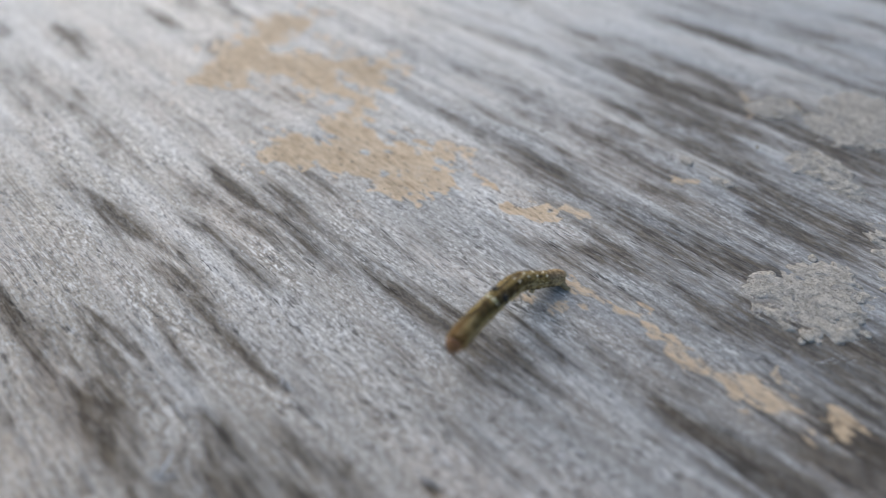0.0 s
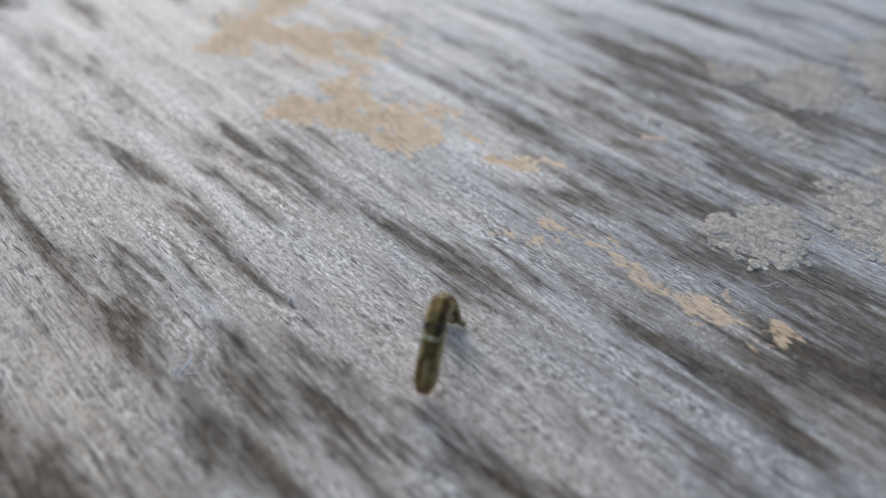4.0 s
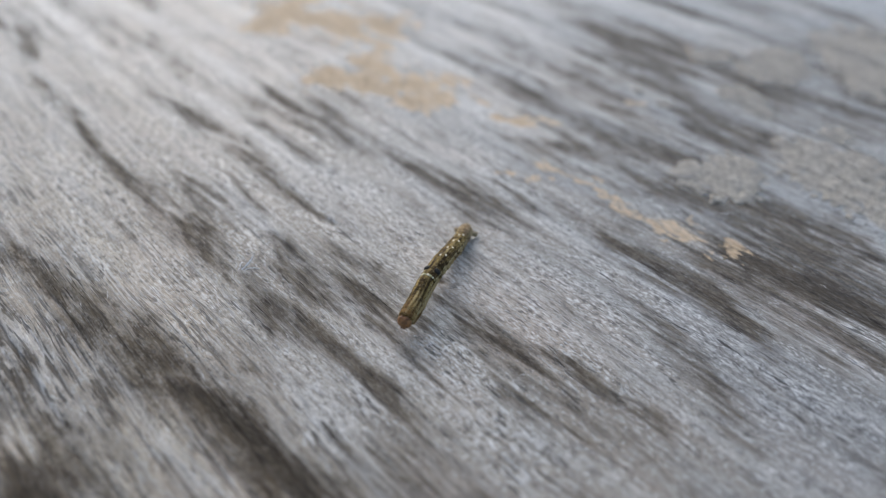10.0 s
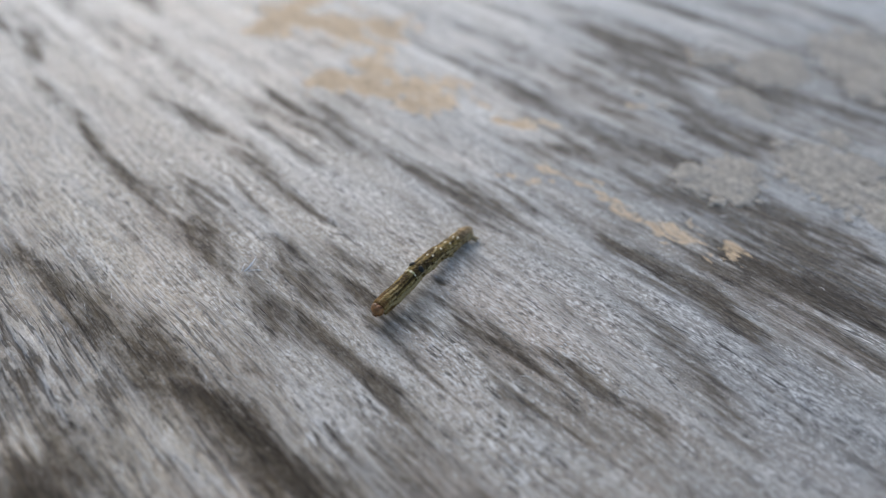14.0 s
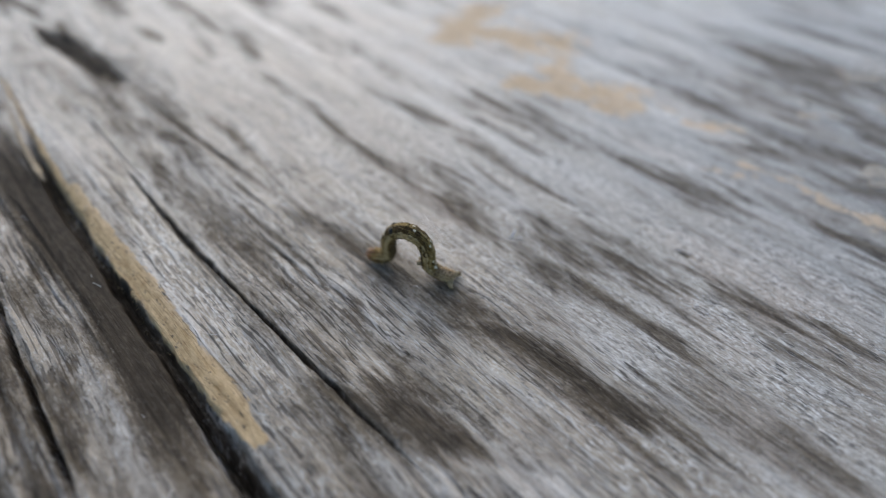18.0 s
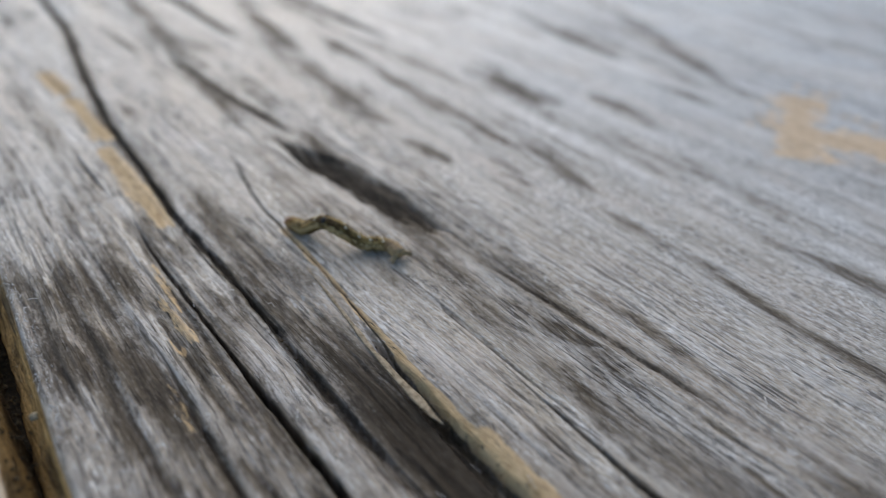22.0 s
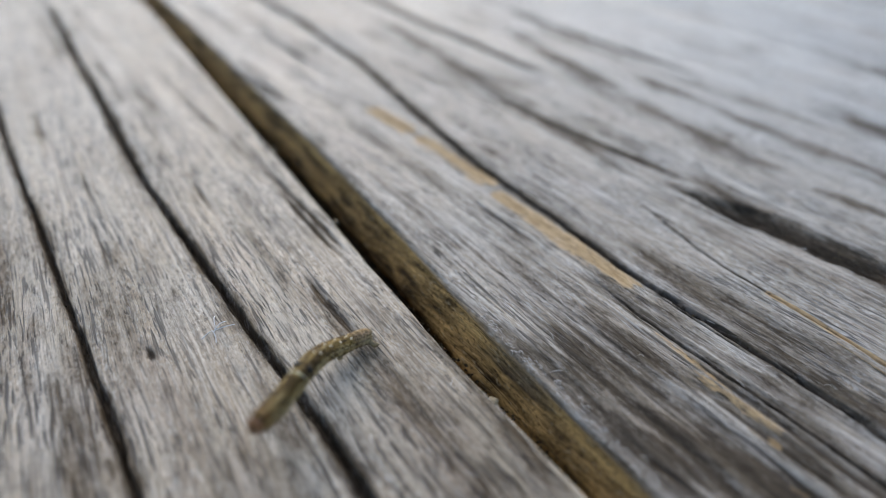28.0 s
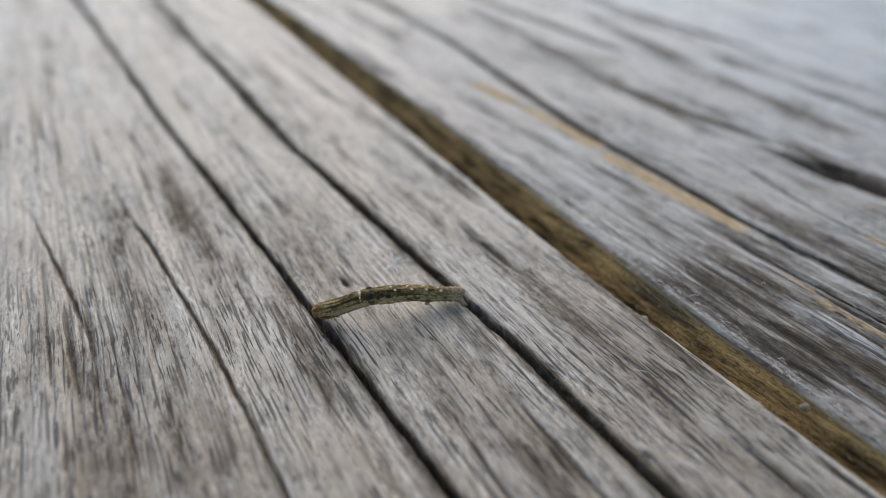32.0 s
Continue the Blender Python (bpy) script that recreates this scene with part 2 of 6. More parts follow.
def mottled(name, one, two, scale, rough=0.6, relief=0.00005, three=None, spec=0.4):
    """A plain material in two or three colours, broken up by noise; scale is in lumps a metre."""
    m, nt, bsdf = nodes_of(name)
    at = nt.nodes.new("ShaderNodeTexCoord").outputs["Object"]
    n = noise_at(nt, at, (scale, scale, scale), 5, 0.65)
    fine = noise_at(nt, at, (scale * 5, scale * 5, scale * 5), 3)
    colour = blend(nt, ramp(nt, n, 0.38, 0.62), one, two)
    if three:
        colour = blend(nt, ramp(nt, fine, 0.55, 0.7), colour, three)
    nt.links.new(colour, bsdf.inputs["Base Color"])
    bsdf.inputs["Roughness"].default_value = rough
    bsdf.inputs["Specular IOR Level"].default_value = spec
    bumped(nt, bsdf, maths(nt, "ADD", n, fine), relief)
    return m


WOOD_GREY = old_wood("silvered wood", (0.61, 0.52, 0.395), (0.245, 0.192, 0.130), (0.375, 0.376, 0.366), (0.130, 0.128, 0.119), (0.080, 0.07, 0.058), (0.35, 0.28, 0.205), (0.84, 0.825, 0.785), 0.85, mould=(0.116, 0.088, 0.056))
WOOD_BROWN = old_wood("weathered brown wood", (0.68, 0.575, 0.42), (0.295, 0.220, 0.136), (0.66, 0.59, 0.48), (0.28, 0.23, 0.17), (0.105, 0.08, 0.056), (0.41, 0.31, 0.205), (0.85, 0.79, 0.69), 0.95)
LICHEN = mottled("crustose lichen", (0.41, 0.365, 0.30), (0.68, 0.615, 0.525), 1100, 0.75, 0.0003, (0.13, 0.11, 0.085))
SPLINTER = mottled("raw splinter", (0.21, 0.155, 0.09), (0.45, 0.35, 0.23), 1500, 0.7, 0.0001)
WHITE_FIBRE = mottled("white fibre", (0.82, 0.82, 0.82), (0.9, 0.9, 0.9), 500, 0.5)
FIBRE = mottled("pale fibre", (0.6, 0.57, 0.53), (0.75, 0.72, 0.68), 500, 0.6)
DIRT = mottled("dark dirt", (0.012, 0.009, 0.006), (0.05, 0.035, 0.018), 900, 0.95, 0.0004, (0.16, 0.10, 0.035))
GRIT = mottled("grit", (0.02, 0.015, 0.01), (0.09, 0.06, 0.025), 900, 0.9, 0.0002, (0.25, 0.18, 0.08))
GRAIN_OF_SAND = mottled("pale crumb", (0.16, 0.125, 0.07), (0.36, 0.30, 0.20), 2600, 0.8)

# ---- the grain of the boards: a runs along it, b across, both in centimetres ----
FAN, HUB = 0.018, -2.2


def world_of(a, b):
    v = np.where(b < HUB, (b - HUB) * np.exp(FAN * a) + HUB, b)
    return (a + v) * 0.0070710678, (v - a) * 0.0070710678


def value_noise(a, b, ca, cb, seed):
    """Smooth noise, about -1..1, with cells of ca by cb centimetres."""
    table = np.random.default_rng(seed).uniform(-1, 1, (256, 256))
    x, y = a / ca + 1000.0, b / cb + 1000.0
    i, j = np.floor(x).astype(int), np.floor(y).astype(int)
    fx, fy = x - i, y - j
    fx, fy = fx * fx * (3 - 2 * fx), fy * fy * (3 - 2 * fy)
    i0, i1, j0, j1 = i % 256, (i + 1) % 256, j % 256, (j + 1) % 256
    return (table[i0, j0] * (1 - fx) + table[i1, j0] * fx) * (1 - fy) + (table[i0, j1] * (1 - fx) + table[i1, j1] * fx) * fy


def line_at(a, nodes):
    xs, ys = zip(*nodes)
    return np.interp(a, xs, ys)


CRACKS = []


def crack(half, depth, dirt, *nodes):
    """A long crack through nodes (a, b); half width, depth and the dirt beside it in millimetres."""
    CRACKS.append((nodes, half, depth, dirt))


crack(0.42, 4, 0.9, (-24, -8.4), (-16.5, -8.55), (-12.5, -8.6), (-10.2, -8.44), (-8, -8.3), (-6.4, -8.15), (-5, -8.12), (3, -8))
crack(0.36, 3.5, 0.7, (-26, -11.5), (-21.5, -11.2), (-15.6, -10.9), (-11.5, -10.55), (-8.4, -10.3), (-6.9, -10.2), (-5, -10.07), (2, -9.9))
crack(0.12, 0.6, 0.35, (-13, -12.5), (-10.9, -12.13), (-8.4, -11.8), (-6.4, -11.66), (-4, -11.6))
crack(0.1, 0.5, 0.3, (-13.5, -14.2), (-12.7, -13.96), (-10.4, -13.48), (-8.6, -13.2))
crack(0.42, 2.6, 1.0, (-26, -1.01), (-18.4, -1.338), (-14.6, -1.662), (-11.7, -2.24), (-9.4, -2.66), (-7.4, -2.82), (-6, -2.95), (-4.4, -2.93), (-2.5, -2.99), (-1.2, -3.01), (0.6, -3.04))
crack(0.12, 0.5, 0.15, (-7.8, -1.244), (-7.2, -1.357), (-5.5, -1.747), (-4.7, -1.8), (-3.7, -1.87), (-2.5, -1.97), (-1.2, -2.14), (0.2, -2.3))
crack(0.8, 3.2, 1, (-2.6, -2.02), (-1.7, -2.15), (-0.5, -2.25), (1, -2.31), (2.5, -2.35), (4, -2.37), (5.6, -2.42), (8, -2.44))
crack(0.24, 1.6, 0.5, (-6.6, -3.5), (-5.4, -3.62), (-3.3, -3.63), (-1.85, -3.6), (-0.2, -3.58), (1.1, -3.56), (2.8, -3.63), (6, -3.7))
crack(0.22, 1.5, 0.4, (-0.6, -1.211), (-0.2, -1.214), (2.1, -1.276), (4, -1.233), (5.2, -1.19), (7.5, -1.113))
crack(0.18, 0.6, 1.4, (-12.5, -0.363), (-11, -0.436), (-8.8, -0.365), (-6.4, -0.132))
crack(0.12, 0.35, 0.9, (-3.4, -0.178), (-2.3, -0.07), (-0.3, 0.088), (2.5, 0.258))
crack(0.42, 2.2, 0.5, (-3.6, -3.63), (-1.85, -3.62), (-0.2, -3.6), (1.1, -3.58), (2.8, -3.65), (6, -3.72))
crack(1.3, 3, 1.0, (4.0, -2.42), (5.5, -2.47), (7, -2.5), (10, -2.5))
crack(0.14, 0.6, 0.3, (2.0, -0.43), (2.8, -0.42), (4.55, -0.37), (5.2, -0.36))
crack(0.25, 1.2, 0.7, (-4, -4.3), (-2.5, -4.35), (-0.5, -4.42), (2.5, -4.5))
crack(0.3, 1, 1.4, (-20, 1.149), (-15, 1.159), (-11, 1.164))
crack(0.3, 1, 1.5, (-16, 3.648), (-12, 3.762), (-9, 3.923))
STAINS_AND_SHADE = []


def damp_or_shade(a0, b0, a1, b1, half, strength):
    """A dark streak of dampness or painted shade, from a0, b0 to a1, b1; half its width in millimetres."""
    STAINS_AND_SHADE.append((a0, b0, a1, b1, half, strength))


# the damp, mildewed end between the long cracks
damp_or_shade(-5.88, -5.03, -4.19, -5.17, 3.6, 1.25)
damp_or_shade(-4.5, -4.9, -3.39, -4.62, 4, 1.25)
damp_or_shade(-5.72, -4.19, -4.34, -4.32, 2.3, 1.1)
damp_or_shade(-5.32, -3.64, -4.6, -3.45, 2.1, 0.9)
damp_or_shade(-4.71, -3.75, -3.39, -3.78, 3, 1)
damp_or_shade(-3.9, -3.23, -2.48, -3.36, 4.3, 0.9)
damp_or_shade(-4.39, -5.28, -3.52, -5.28, 3.3, 1.25)
damp_or_shade(-4.15, -3.6, -2.93, -4, 3.1, 1)
damp_or_shade(-5.86, -3.36, -4.53, -3.63, 3, 0.8)
damp_or_shade(-3.5, -2.75, 2, -2.85, 3, 0.9)
damp_or_shade(0.02, -2.77, 3.54, -2.87, 2.6, 1.08)
damp_or_shade(3.54, -2.87, 5.01, -2.84, 2.4, 1.08)
damp_or_shade(3.25, -3.59, 4.52, -3.5, 2.8, 1.15)
damp_or_shade(-3.7, -4.81, -1.17, -4.2, 2.7, 1.25)
damp_or_shade(-2.14, -2.87, -0.06, -2.89, 2.5, 1)
damp_or_shade(-4.84, -2.84, -2.72, -3, 1.8, 0.8)
damp_or_shade(-1.29, -2.4, 2.63, -2.54, 1.6, 1.15)
damp_or_shade(2.63, -2.54, 5.44, -2.49, 1.5, 1.15)
damp_or_shade(0.18, -2.59, 3.6, -2.71, 3.5, 1.15)
damp_or_shade(3.67, -2.74, 5.2, -2.65, 2.6, 1.15)
damp_or_shade(-2.5, -2.7, 5, -2.75, 3.6, 1.15)
damp_or_shade(-9.49, -4.56, -7.55, -4.65, 0.4, 0.8)
damp_or_shade(-9.62, -3.8, -7.42, -4.01, 0.4, 0.8)
damp_or_shade(-7.5, -4.4, -2, -4.5, 7, 0.48)
damp_or_shade(-3, -3.72, 4.5, -3.78, 2.4, 0.95)
damp_or_shade(-2, -2.58, 5.5, -2.62, 3.2, 2.0)
damp_or_shade(-1, -4.3, 5, -4.4, 6, 0.7)
damp_or_shade(-1, -3.2, 6, -3.3, 8, 0.6)
damp_or_shade(-5, -4.6, 4, -4.8, 9, 0.62)
damp_or_shade(4, -0.6, 9, -0.1, 9, 0.3)
damp_or_shade(5, -1.7, 9, -1.6, 6, 0.5)
damp_or_shade(-6, -2.45, -1, -2.6, 3.6, 0.8)
damp_or_shade(0.5, -3.95, 5, -3.9, 5, 1.0)
damp_or_shade(1.5, -3.5, 5, -3.35, 4, 0.7)
# the brown board
damp_or_shade(-13, -12.8, -6, -12.2, 3.5, 0.55)
# this broad streak paints in the falloff of light towards the near end
damp_or_shade(-7.5, -7, -3, -6.9, 5, 0.6)
damp_or_shade(-7, -9.2, -4, -9, 5, 0.5)
damp_or_shade(-9, -13.6, -5, -13.2, 4, 0.7)
damp_or_shade(-11, -9.6, -6.5, -9.4, 2, 0.35)
damp_or_shade(-9.5, -7.4, -7.6, -7.35, 1, 0.4)
damp_or_shade(-8.52, -10.69, -6.7, -10.66, 2.1, 0.8)
damp_or_shade(-13.08, -11.48, -9.22, -11.17, 2.4, 0.7)
damp_or_shade(-6.78, -6.19, -4.67, -6.45, 2, 0.75)
damp_or_shade(-7.41, -8.58, -6.09, -8.56, 1.5, 0.6)
# streaks above the knot and along the far boards
damp_or_shade(-6.4, -0.13, -3.2, -0.24, 2.4, 1.4)
damp_or_shade(-5, 0.09, -1, 0.21, 4.7, 0.45)
damp_or_shade(-9.6, 1.5, -7.5, 1.38, 1.7, 0.6)
damp_or_shade(-14, 2, -10, 1.98, 1.3, 0.6)
damp_or_shade(-13, 0.33, -8, 0.31, 1.5, 0.5)
damp_or_shade(-10, 3.48, -6, 3.54, 1.4, 0.55)
damp_or_shade(-5, 2.92, -2, 3.01, 1.3, 0.5)
damp_or_shade(-3.77, -0.22, -2.29, -0.47, 2.9, 1)
damp_or_shade(-2.38, -0.43, -1.7, -0.54, 3, 0.8)
damp_or_shade(-2.14, 0, 0.08, -0.29, 2.1, 0.8)
damp_or_shade(-4, -0.5, 1, -0.45, 4.5, 0.5)
damp_or_shade(-1.96, 4.51, 0.58, 4.32, 1.5, 0.7)
damp_or_shade(-1.57, 2.3, 0.72, 2.14, 0.9, 0.7)
damp_or_shade(-6.88, 4.38, -4.65, 4.15, 2.7, 1.1)
damp_or_shade(-10.19, 2.77, -5.48, 2.49, 1.2, 0.85)
damp_or_shade(-7.22, 9.86, -3.15, 8.16, 2.7, 0.8)
damp_or_shade(-3.85, 2.61, -2.5, 2.65, 1.5, 0.85)
damp_or_shade(-6.55, 2.68, -4.35, 2.55, 1.2, 0.8)
damp_or_shade(-4.31, 5.42, -2.94, 5.27, 1.5, 0.8)
damp_or_shade(-13.95, 2.63, -9.43, 1.44, 2.8, 1)
damp_or_shade(-9.01, 1.54, -6.46, 1.15, 2.2, 0.9)
damp_or_shade(-5.82, 1.33, -4.55, 1.38, 1.4, 0.8)
damp_or_shade(-16.37, 0.23, -11.67, -0.01, 2.3, 0.85)
damp_or_shade(-11.82, -0.2, -8.06, -0.79, 1.5, 0.85)
damp_or_shade(-4.77, 2.33, -3.28, 1.83, 1, 0.7)
damp_or_shade(-6.57, 0.14, -4.42, -0.19, 1.2, 0.7)
damp_or_shade(-7.68, 7.49, -5.64, 7.47, 4.4, 0.8)
damp_or_shade(-6.5, -1.2, 0.5, -1.3, 4.5, 0.28)
damp_or_shade(-4.5, -0.8, 0, -0.85, 3, 0.4)
# dark bands near the start
damp_or_shade(2.21, 0.35, 3.96, 0.5, 2.2, 0.95)
damp_or_shade(3.91, 0.5, 6.26, 0.93, 3.4, 1.05)
damp_or_shade(6.21, 0.89, 7.56, 1.09, 3, 1.3)
damp_or_shade(7.4, 1.07, 8.7, 1.2, 3, 1.3)
damp_or_shade(5.5, -1.1, 7.2, -0.65, 5, 1.25)
damp_or_shade(5.3, -0.8, 6.9, -0.45, 3.4, 1.1)
damp_or_shade(5.54, 2.27, 7.6, 2.42, 1.3, 1)
damp_or_shade(5.5, 6.4, 9.2, 7.1, 11, 0.36)
damp_or_shade(7.2, 7.8, 10.5, 9.2, 10, 0.42)
damp_or_shade(5.2, 2.7, 7.4, 3.15, 3.5, 0.8)
damp_or_shade(5.9, 3.4, 7.2, 3.6, 2, 0.6)
damp_or_shade(4.0, 2.1, 5.2, 2.3, 2, 0.7)
damp_or_shade(7.5, 2.42, 8.24, 2.44, 1.3, 1)
damp_or_shade(5.27, 2.81, 6.56, 2.84, 1.6, 0.8)
damp_or_shade(7.36, 2.97, 8.38, 2.99, 1.4, 0.9)
damp_or_shade(3.6, 2.14, 4.7, 2.29, 1.4, 0.9)
damp_or_shade(2.16, 2.16, 3.37, 2.26, 1.2, 0.8)
damp_or_shade(3.62, 0.15, 4.48, 0.19, 0.6, 0.49)
damp_or_shade(5.62, 0.07, 6.54, 0.14, 0.6, 0.37)
damp_or_shade(4.2, -0.7, 7.5, -0.3, 5, 0.43)
damp_or_shade(-2, -0.7, 4, -0.75, 2.6, 0.85)
damp_or_shade(4.03, -0.59, 6.04, -0.39, 1.9, 0.49)
damp_or_shade(2.87, -1.28, 5.68, -1.41, 1.4, 0.6)
damp_or_shade(5.44, -1.04, 6.8, -0.85, 2.2, 0.68)
damp_or_shade(3.65, -1.01, 6.33, -1.19, 1.7, 0.68)
damp_or_shade(6.14, -0.5, 7.39, -0.3, 2.3, 0.54)
damp_or_shade(3, 0, 9, 0.1, 3, 0.4)
damp_or_shade(8, 1.9, 10, 2, 4, 0.8)
damp_or_shade(0.51, 2.14, 3.37, 2.12, 0.9, 1)
damp_or_shade(2.58, 2.8, 3.41, 2.89, 0.9, 0.8)
damp_or_shade(3.69, 2.12, 4.56, 2.38, 1.5, 1)
damp_or_shade(-0.31, 2.24, 2.41, 2.05, 1, 0.9)
damp_or_shade(2.85, 2.79, 4.39, 2.54, 1.1, 0.8)
damp_or_shade(5.31, 2.99, 6.8, 2.94, 1.3, 0.9)
damp_or_shade(5.76, 2.1, 7.76, 2.46, 1.3, 0.9)
damp_or_shade(-0.94, 0.59, 1.34, 0.59, 0.9, 0.8)
damp_or_shade(4.36, 0.7, 5.7, 0.99, 2.1, 0.5)
damp_or_shade(2.26, -0.25, 4.63, -0.34, 0.4, 1)
# round the lichens and flaked places
damp_or_shade(5, 9.95, 7.5, 10.28, 2.2, 0.6)
damp_or_shade(3.5, 10.26, 6, 11.61, 2.7, 0.55)
damp_or_shade(1.2, 9.55, 3.2, 9.66, 2.6, 0.5)
damp_or_shade(6.2, 8.2, 8.6, 8.9, 7, 0.7)
damp_or_shade(7.6, 7.9, 10.5, 8.2, 6, 0.8)
damp_or_shade(6.32, 3.22, 7.28, 3.14, 1.3, 1)
damp_or_shade(7.22, 3.87, 7.89, 3.89, 1.1, 0.9)
damp_or_shade(8.06, 3.81, 8.99, 3.84, 1.7, 1.1)
damp_or_shade(8.8, 3.98, 9.66, 4.21, 1.2, 0.9)
damp_or_shade(8.69, 6.2, 10.15, 6.35, 2.7, 1.1)
damp_or_shade(9.47, 7.25, 11.55, 7.4, 6.2, 1.2)
damp_or_shade(8.94, 8.47, 9.99, 8.46, 3.6, 1.1)
damp_or_shade(10.04, 8.34, 11.1, 8.62, 3.4, 1.1)
damp_or_shade(5.96, 7.51, 7.9, 8.41, 4.6, 0.8)
damp_or_shade(7.16, 9.67, 8.91, 9.92, 4.5, 0.9)
damp_or_shade(7.24, 8.63, 8.35, 8.67, 3.7, 0.9)
damp_or_shade(9.44, 4.09, 10.25, 4.2, 1.6, 0.8)
damp_or_shade(10, 5.1, 10.85, 5.21, 1.7, 0.6)
damp_or_shade(6.46, 5.68, 7.2, 5.72, 1.4, 0.8)
damp_or_shade(7.09, 5.97, 8.37, 6.26, 1.6, 0.6)
damp_or_shade(9.09, 3.42, 9.97, 3.54, 1.6, 0.75)
damp_or_shade(7.92, 12.35, 9.92, 12.21, 4, 0.7)
damp_or_shade(1.85, 5.13, 4.17, 5.13, 1.1, 0.9)
damp_or_shade(2.14, 4.37, 3.92, 4.43, 0.9, 0.85)
damp_or_shade(1.07, 3.61, 2.07, 3.62, 1.1, 0.9)
damp_or_shade(2.49, 3.67, 3.42, 3.79, 1.8, 0.7)
damp_or_shade(3.4, 3.66, 5.32, 3.66, 0.7, 0.95)
damp_or_shade(4.18, 8.21, 5.75, 8.5, 1.6, 0.8)
damp_or_shade(4.85, 11.24, 6.71, 11.09, 2.9, 0.9)
damp_or_shade(6.92, 10.3, 8.29, 10.32, 3, 0.9)
damp_or_shade(6.47, 6.02, 7.46, 6.07, 0.8, 0.8)
damp_or_shade(3.46, 3.33, 4.55, 3.18, 0.5, 0.8)
damp_or_shade(1, 3.76, 2.12, 3.68, 1.4, 0.9)
damp_or_shade(7.5, 3.28, 8.41, 3.71, 1.1, 0.7)
damp_or_shade(1.77, 4.65, 3.63, 4.99, 1.5, 0.7)
damp_or_shade(2.06, 6, 3.44, 5.95, 1.5, 0.7)
# small pits: a, b, half length and half width in centimetres
PITS = [(-8.53, -9.6, 0.12, 0.06), (5.3, 3.72, 0.08, 0.03), (7.12, 4.03, 0.13, 0.06)]
FLAKES = []


def flaked(a0, b0, a1, b1, half, torn, much):
    """A bare tan place where the grey skin is gone; half its width in millimetres, torn the raggedness of its edge."""
    FLAKES.append((a0, b0, a1, b1, half, torn, much))


flaked(-5.0, -3.74, -3.4, -3.98, 0.9, 1.3, 0.5)
flaked(-3, -4.4, -2.2, -4.4, 0.6, 1.0, 0.45)
flaked(-0.57, 6.68, -0.28, 7.52, 4.6, 0.95, 1)
flaked(-1.29, 8.63, -1.04, 7.33, 4.6, 0.95, 1)
flaked(-0.21, 7.59, 1.2, 8.47, 4.7, 0.95, 1)
flaked(0.81, 7.56, 1.74, 7.76, 3.1, 1.05, 1)
flaked(1.96, 6.05, 2.59, 6.5, 3.3, 0.95, 1)
flaked(2.04, 7.05, 3.13, 7.23, 2.9, 0.85, 1)
flaked(2.71, 6.61, 3.68, 7.4, 3.8, 0.85, 1)
flaked(3.59, 6.6, 4.09, 7.1, 2.3, 0.95, 1)
flaked(1.86, 7.42, 2.17, 7.51, 1.6, 1.05, 0.9)
flaked(4.31, 7.67, 4.84, 7.67, 1, 1.15, 0.85)
flaked(5.12, 7.46, 5.62, 7.8, 1, 1.15, 0.85)
flaked(5.71, 8.05, 5.94, 8.12, 0.8, 1.3, 0.5)
flaked(6.55, 6.9, 7.3, 7.08, 1.3, 1.5, 0.5)
flaked(7.3, 7.08, 8.2, 7.0, 1.1, 1.5, 0.48)
flaked(8.6, 7.02, 9.5, 7.28, 1.9, 1.5, 0.5)
flaked(6.14, 6.26, 6.64, 6.57, 0.8, 1.3, 0.5)
flaked(6.38, 12.18, 6.7, 12.74, 2.2, 1.3, 0.5)
flaked(6.32, 9.49, 6.58, 9.72, 0.9, 1.3, 0.5)
flaked(-0.1, -2.11, 2.04, -2.14, 1.35, 0.25, 1)
flaked(1.85, -2.14, 3.65, -2.14, 1.4, 0.25, 1)
flaked(3.5, -2.14, 5.2, -2.16, 1.4, 0.25, 1)
flaked(5.1, -2.16, 5.7, -2.16, 1.1, 0.5, 0.9)
flaked(-4.61, -1.81, -3.61, -1.88, 0.4, 0.3, 1)
flaked(-3.67, -1.87, -2.45, -1.96, 0.3, 0.3, 1)
flaked(-2.5, -1.95, -1.54, -2.02, 0.4, 0.3, 1)
flaked(-1.58, -2.04, -0.82, -2.08, 0.5, 0.3, 1)
flaked(-0.88, -2.08, -0.23, -2.13, 0.6, 0.3, 1)
flaked(-0.27, -2.13, 0.42, -2.2, 0.7, 0.3, 1)
flaked(-12.29, -2.98, -11.33, -2.9, 2.03, 0.4, 0.95)
flaked(-10.78, -2.92, -9.04, -2.93, 1.76, 0.4, 0.95)
flaked(-8.51, -3.12, -5.92, -3.17, 1.62, 0.4, 0.95)
GAP_RIGHT = ((-36, -3.0), (-21.8, -4.25), (-15, -4.86), (-11.7, -5.06), (-9, -5.3), (-6.4, -5.57), (-5, -5.62), (-2.8, -5.71), (20, -5.8))
GAP_LEFT = ((-36, -3.9), (-22, -5.0), (-14.7, -5.72), (-11, -5.98), (-8.3, -6.2), (-6, -6.27), (-4, -6.25), (20, -6.3))


